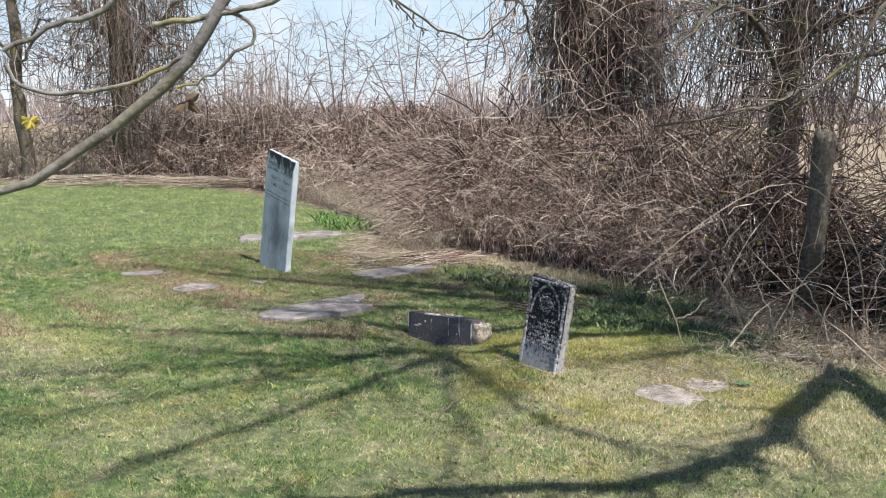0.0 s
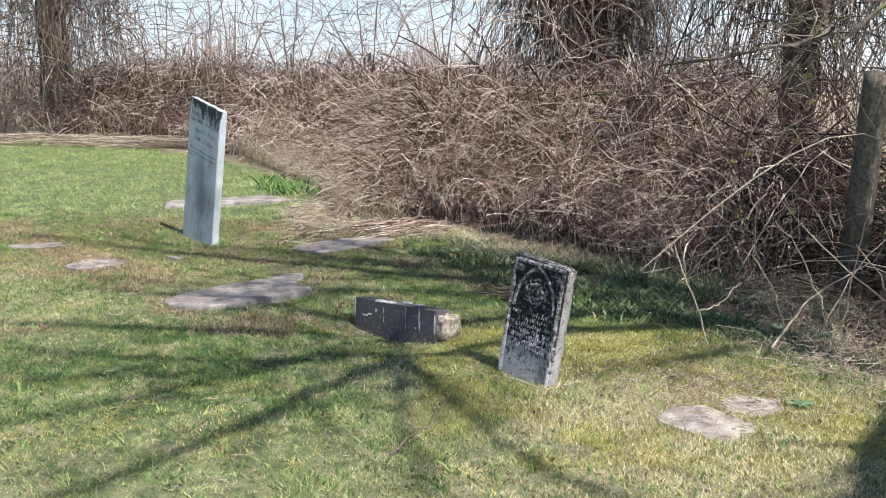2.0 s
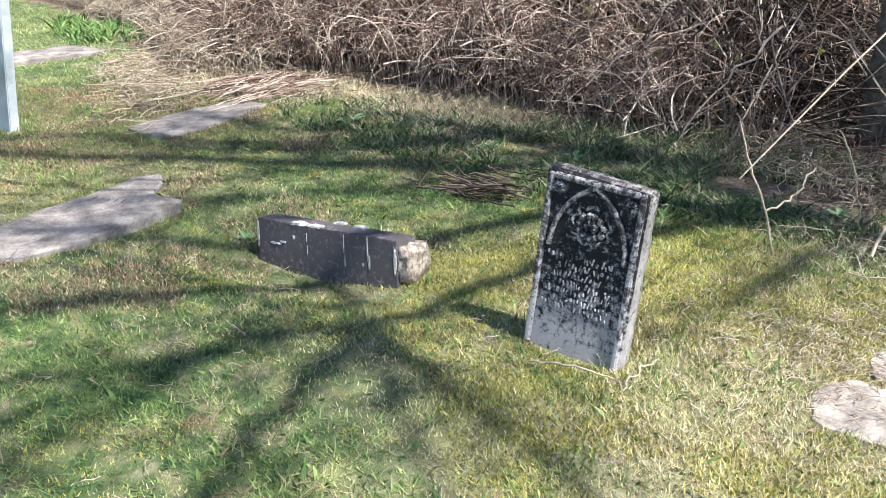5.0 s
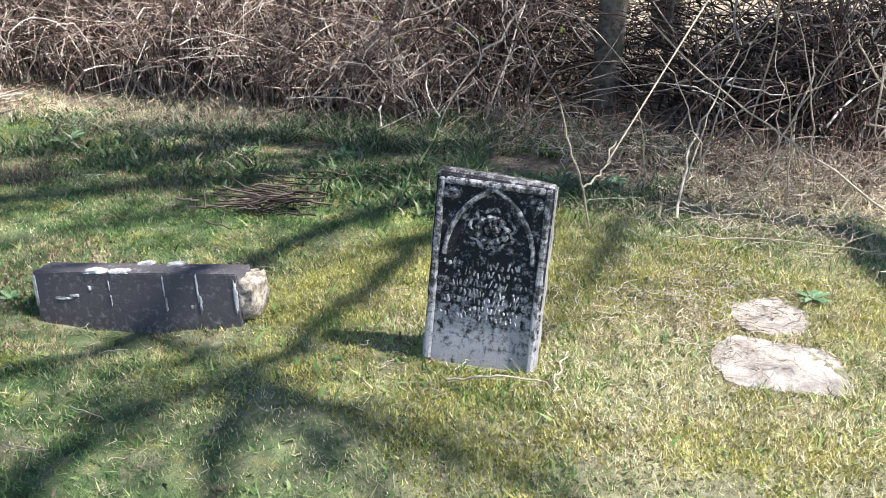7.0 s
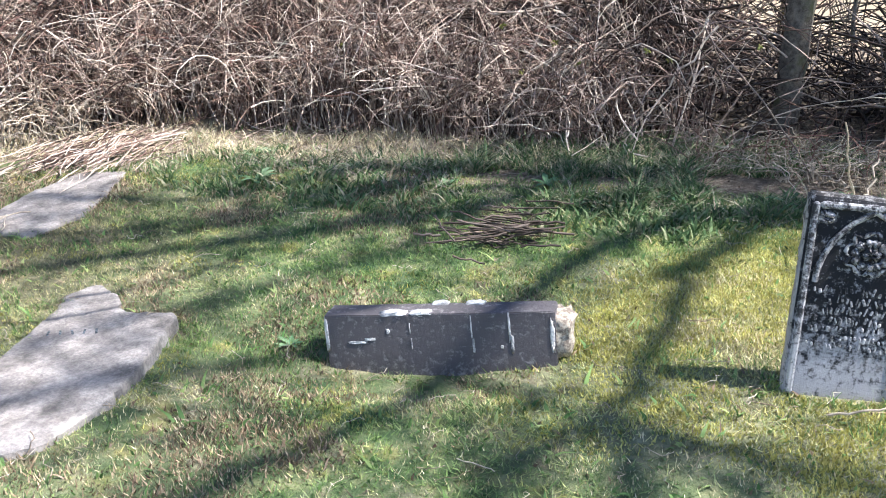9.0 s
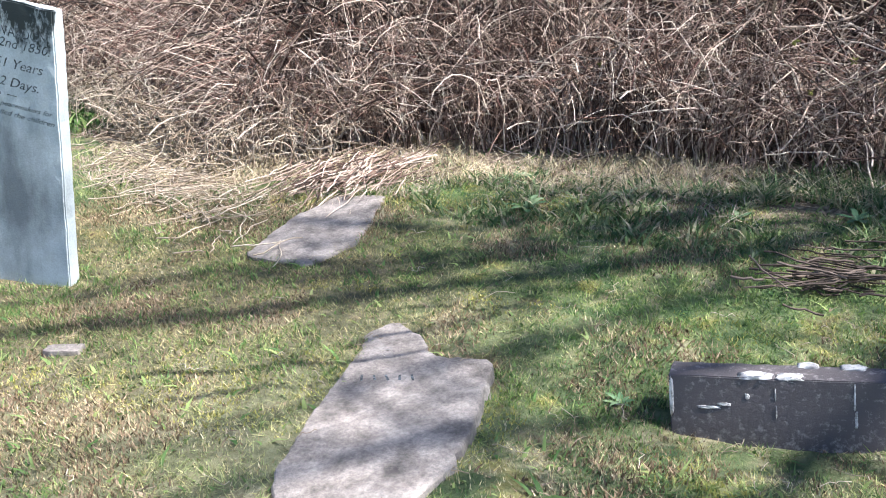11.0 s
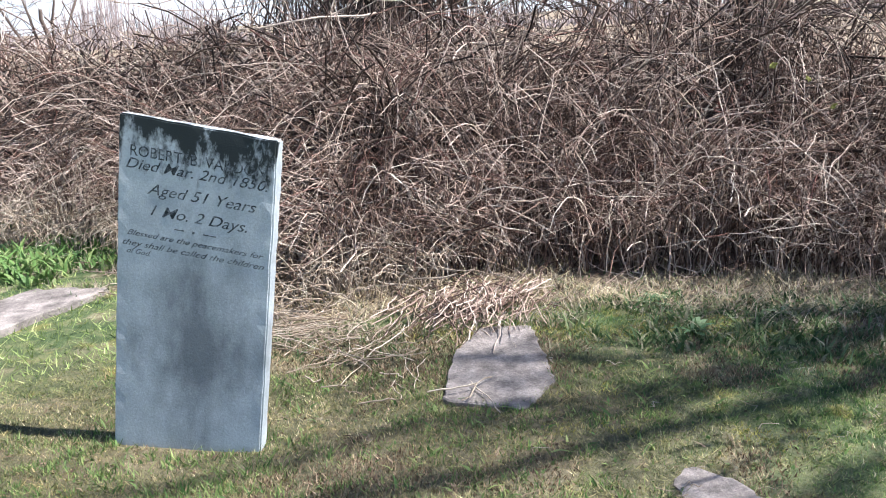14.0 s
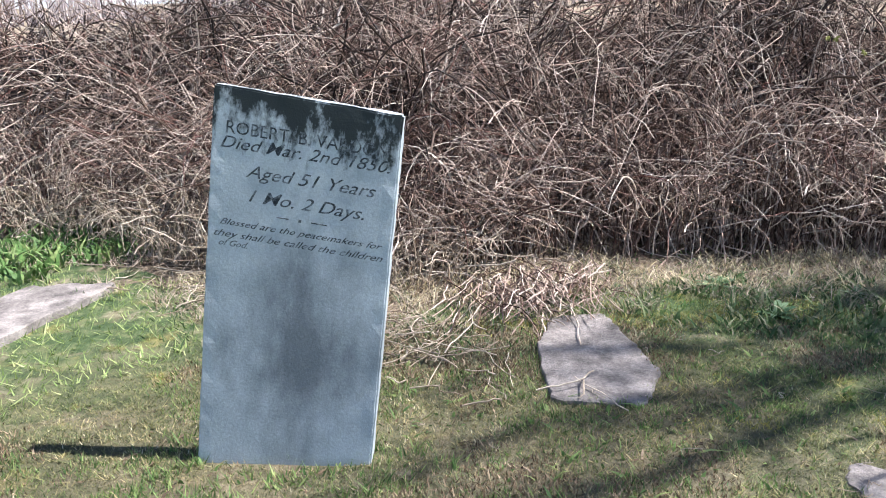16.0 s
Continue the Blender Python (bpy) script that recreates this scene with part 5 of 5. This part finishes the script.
# ---- distance ----
def low_sky():
    """The bright hazy sky just over the horizon, all the way round."""
    n, rings = 96, np.linspace(-0.02, 0.27, 12)
    a = np.arange(n) * 2 * math.pi / n
    v = np.stack([np.broadcast_to(2000 * np.cos(a), (12, n)), np.broadcast_to(2000 * np.sin(a), (12, n)), np.broadcast_to(2000 * rings[:, None], (12, n))], -1).reshape(-1, 3)
    i = np.arange(12 * n).reshape(12, n)
    f = np.stack([i[:-1], i[1:], np.roll(i[1:], -1, 1), np.roll(i[:-1], -1, 1)], -1).reshape(-1, 4)
    m = bpy.data.materials.new("hazy_sky")
    m.use_nodes = True
    ns, ls = m.node_tree.nodes, m.node_tree.links
    sep = ns.new("ShaderNodeSeparateXYZ")
    ls.new(place_coords(ns), sep.inputs[0])
    up = node(ns, "ShaderNodeMapRange", **{"From Min": 0.0, "From Max": 540.0})
    ls.new(sep.outputs[2], up.inputs["Value"])
    e = node(ns, "ShaderNodeEmission", Strength=0.68)
    wisps = speckle(ns, ls, place_coords(ns), 0.004, 5, 0.55)
    c = ramp(ns, ls, up.outputs[0], [(0.0, (0.90, 0.96, 1.0)), (0.25, (0.74, 0.89, 1.0)), (1.0, (0.50, 0.72, 1.0))])
    c = blend(ns, ls, ramp(ns, ls, wisps, [(0.48, (0, 0, 0)), (0.70, (0.8, 0.8, 0.8))]), c, (1.0, 1.0, 1.0))
    ls.new(c, e.inputs["Color"])
    ls.new(e.outputs[0], ns["Material Output"].inputs["Surface"])
    tagged(new("backdrop", mesh_from("backdrop", v, f, m, True)), "pale blue hazy sky low over the horizon", "sky", kind="structure")


low_sky()


def far_woods():
    n, k = 7000, 3
    t = np.linspace(0, 1, k)[None, :]
    a = rng.uniform(-1.2, 2.0, n)
    d = rng.uniform(75, 110, n)
    x, y = d * np.sin(a), d * np.cos(a)
    h = (2.6 + 1.4 * np.sin(a * 23) + 1.2 * np.sin(a * 61 + 1)) * rng.uniform(0.5, 1.3, n)
    P = np.stack([x[:, None] + rng.normal(0, 0.5, n)[:, None] * t, y[:, None] + 0 * t, h[:, None] * t], -1) + wander(n, k, 0.15)
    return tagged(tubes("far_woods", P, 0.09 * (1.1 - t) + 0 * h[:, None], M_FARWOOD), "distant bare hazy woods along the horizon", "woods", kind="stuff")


# haze of the distance is put into this pale, greyed wood colour
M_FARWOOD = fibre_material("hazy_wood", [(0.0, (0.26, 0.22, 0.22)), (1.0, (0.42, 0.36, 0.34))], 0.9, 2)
far_woods()


# ---- litter, straws and weeds ----
def scatter_sticks(name, cx, cy, rx, ry, count, lmin, lmax, rad, mat, label, angle=None, zmax=0.05, category="sticks"):
    k = 6
    t = np.linspace(-0.5, 0.5, k)[None, :]
    a = rng.uniform(0, 2 * math.pi, count) if angle is None else rng.normal(angle, 0.35, count)
    x, y = cx + rng.normal(0, rx, count), cy + rng.normal(0, ry, count)
    L = rng.uniform(lmin, lmax, count)
    P = np.stack([x[:, None] + np.cos(a)[:, None] * L[:, None] * t, y[:, None] + np.sin(a)[:, None] * L[:, None] * t, 0 * t + rng.uniform(0.006, zmax, count)[:, None]], -1)
    P += wander(count, k, 0.01) * np.array([1, 1, 0.5])
    P[..., 2] = ground_z(P[..., 0], P[..., 1]) + np.maximum(P[..., 2], 0.004)
    return tagged(tubes(name, P, rng.uniform(0.6, 1.2, count)[:, None] * rad * (1 + 0 * t), mat), label, category, kind="stuff")


scatter_sticks("dead_stems", 0.0, 8.80, 0.20, 0.13, 280, 0.15, 0.5, 0.003, M_CANE, "heap of bleached dead stems beside the flat slab", radians(35), 0.075)
scatter_sticks("stick_pile", 0.74, 6.60, 0.11, 0.08, 60, 0.08, 0.30, 0.005, M_DARKVINE, "small pile of dark broken sticks in the grass", radians(-50), 0.09)
scatter_sticks("dead_straw", 1.3, 4.95, 0.28, 0.22, 700, 0.02, 0.075, 0.0013, M_STRAW, "bleached dead straw round the cracked flagstones", None, 0.03)
scatter_sticks("dead_straw", 2.1, 5.3, 0.2, 0.25, 220, 0.05, 0.2, 0.0016, M_STRAW, "pale dead grass clump under the brambles", None, 0.10)
scatter_sticks("dead_straw", -0.75, 9.6, 0.15, 0.5, 400, 0.1, 0.35, 0.003, M_STRAW, "pale flattened straw along the brambles", None, 0.05)
scatter_sticks("dead_straw", -3.2, 17.2, 2.6, 0.3, 900, 0.3, 1.1, 0.006, M_STRAW, "bleached reeds fallen at the lawn's far edge", None, 0.2)
scatter_sticks("grass_clippings", -0.4, 5.6, 1.5, 1.6, 600, 0.03, 0.08, 0.0014, M_STRAW, "loose dry grass stalks strewn over the lawn", None, 0.03)


def stem(name, label, pts, r0, r1, mat):
    p = jagged(resample(pts, 14), 0.004)
    v, f = tube_arrays(p[None], np.linspace(r0, r1, 14)[None], 6)
    return tagged(new(name, mesh_from(name, v, f, mat, True)), label, "stem")


stem("dry_stalk", "curled dry grass stalk at the small stone's foot", [(0.42, 5.08, 0.0), (0.47, 5.0, 0.035), (0.56, 4.95, 0.02), (0.63, 4.86, 0.0)], 0.0035, 0.002, M_STRAW)
stem("dry_stalk", "dry grass stalk leaning on the small stone", [(0.60, 4.86, 0.0), (0.66, 4.9, 0.03), (0.76, 4.96, 0.02)], 0.003, 0.002, M_STRAW)
stem("dead_stem", "long bleached stem lying over the grass", [(1.62, 5.3, 0.03), (1.85, 5.0, 0.06), (2.1, 4.65, 0.04)], 0.003, 0.002, M_STRAW)
stem("dead_stem", "long pale cane arching out of the brambles", [(2.75, 5.75, 0.0), (2.62, 5.55, 0.62), (2.25, 5.38, 1.1), (1.85, 5.26, 1.08), (1.47, 5.18, 0.83), (1.28, 5.15, 0.67), (1.05, 5.12, 0.47)], 0.0045, 0.0025, M_STRAW)
stem("dead_stem", "pale stem standing before the brambles", [(1.52, 5.57, 0.0), (1.46, 5.57, 0.19), (1.38, 5.58, 0.36), (1.33, 5.58, 0.50)], 0.0045, 0.003, M_STRAW)
stem("dead_stem", "short pale side shoot over the dead grass", [(1.47, 5.57, 0.17), (1.57, 5.58, 0.20), (1.67, 5.60, 0.30)], 0.0045, 0.003, M_STRAW)
for x, y, dx, dy, h in ((2.10, 5.45, -0.30, 0.10, 0.62), (2.25, 5.35, 0.15, -0.25, 0.70), (2.05, 5.55, 0.35, 0.05, 0.55), (2.35, 5.25, -0.35, -0.10, 0.58), (2.20, 5.60, -0.05, -0.30, 0.80),
                        (2.45, 5.20, -0.10, 0.15, 0.75), (1.95, 5.65, -0.25, -0.10, 0.45)):
    stem("dead_stem", "thin pale stalk leaning out of the dead grass", [(x, y, 0.0), (x + 0.3 * dx, y + 0.3 * dy, 0.45 * h), (x + 0.65 * dx, y + 0.65 * dy, 0.8 * h), (x + dx, y + dy, h)], 0.004, 0.002, M_STRAW)
stem("dry_stick", "thin dead stick lying on the lawn", [(-0.01, 4.25, 0.015), (0.08, 4.41, 0.03), (0.16, 4.54, 0.015)], 0.004, 0.0025, M_VINE)
stem("dead_stem", "pale stem crossing the dead grass clump", [(2.5, 4.9, 0.02), (2.2, 5.2, 0.3), (1.95, 5.5, 0.55), (1.8, 5.7, 0.8)], 0.005, 0.0025, M_STRAW)
stem("dead_stem", "dark stem fallen over the straw", [(1.75, 5.35, 0.05), (2.0, 5.5, 0.28), (2.3, 5.6, 0.4)], 0.006, 0.003, M_STRAW)


def rosette(x, y, size, n, label):
    """A low weed: broad leaves round a crown, each with a folded midrib."""
    root = tagged(new("weed"), label, "weed", "low weeds at the thicket")
    z = float(ground_z(np.array(x), np.array(y)))
    for i in range(n):
        a = 2.4 * i
        L = size * random.uniform(0.4, 0.75)
        w = L * 0.15
        up = random.uniform(0.2, 0.8)
        bm = bmesh.new()
        rows = []
        for j in range(5):
            t = j / 4
            c = Vector((math.cos(a) * L * t, math.sin(a) * L * t, L * up * t * (1.2 - 0.8 * t) + 0.004))
            s_ = Vector((-math.sin(a), math.cos(a), 0)) * w * math.sin(math.pi * (0.12 + 0.86 * t))
            rows.append([bm.verts.new(c + s_ + Vector((0, 0, 0.15 * w))), bm.verts.new(c), bm.verts.new(c - s_ + Vector((0, 0, 0.15 * w)))])
        for p, q in zip(rows[:-1], rows[1:]):
            for m_ in (0, 1):
                bm.faces.new((p[m_], p[m_ + 1], q[m_ + 1], q[m_]))
        part("leaf", bm, M_LEAF, root)
    root.location = (x, y, z)


M_LEAF, _n, _l, _b = material("broad_leaf", 0.6)
_r = _n.new("ShaderNodeObjectInfo").outputs["Random"]
_l.new(ramp(_n, _l, _r, [(0.0, (0.06, 0.13, 0.06)), (0.6, (0.10, 0.19, 0.09)), (1.0, (0.20, 0.28, 0.15))]), _b.inputs["Base Color"])
for x, y, size, n in ((0.55, 8.2, 0.16, 9), (0.35, 7.85, 0.15, 9), (0.8, 7.7, 0.12, 8), (1.25, 6.6, 0.13, 8), (1.5, 6.4, 0.14, 8), (1.3, 6.9, 0.12, 8), (-0.9, 11.4, 0.16, 10), (-1.05, 11.7, 0.18, 10),
                      (-0.8, 11.9, 0.16, 9), (-1.2, 12.1, 0.18, 9), (1.8, 6.0, 0.14, 8), (2.0, 5.85, 0.12, 8), (0.95, 7.2, 0.10, 8), (1.62, 4.72, 0.10, 9), (-0.3, 6.5, 0.08, 7)):
    rosette(x, y, size, n, "low broad-leaved green weed in the grass")
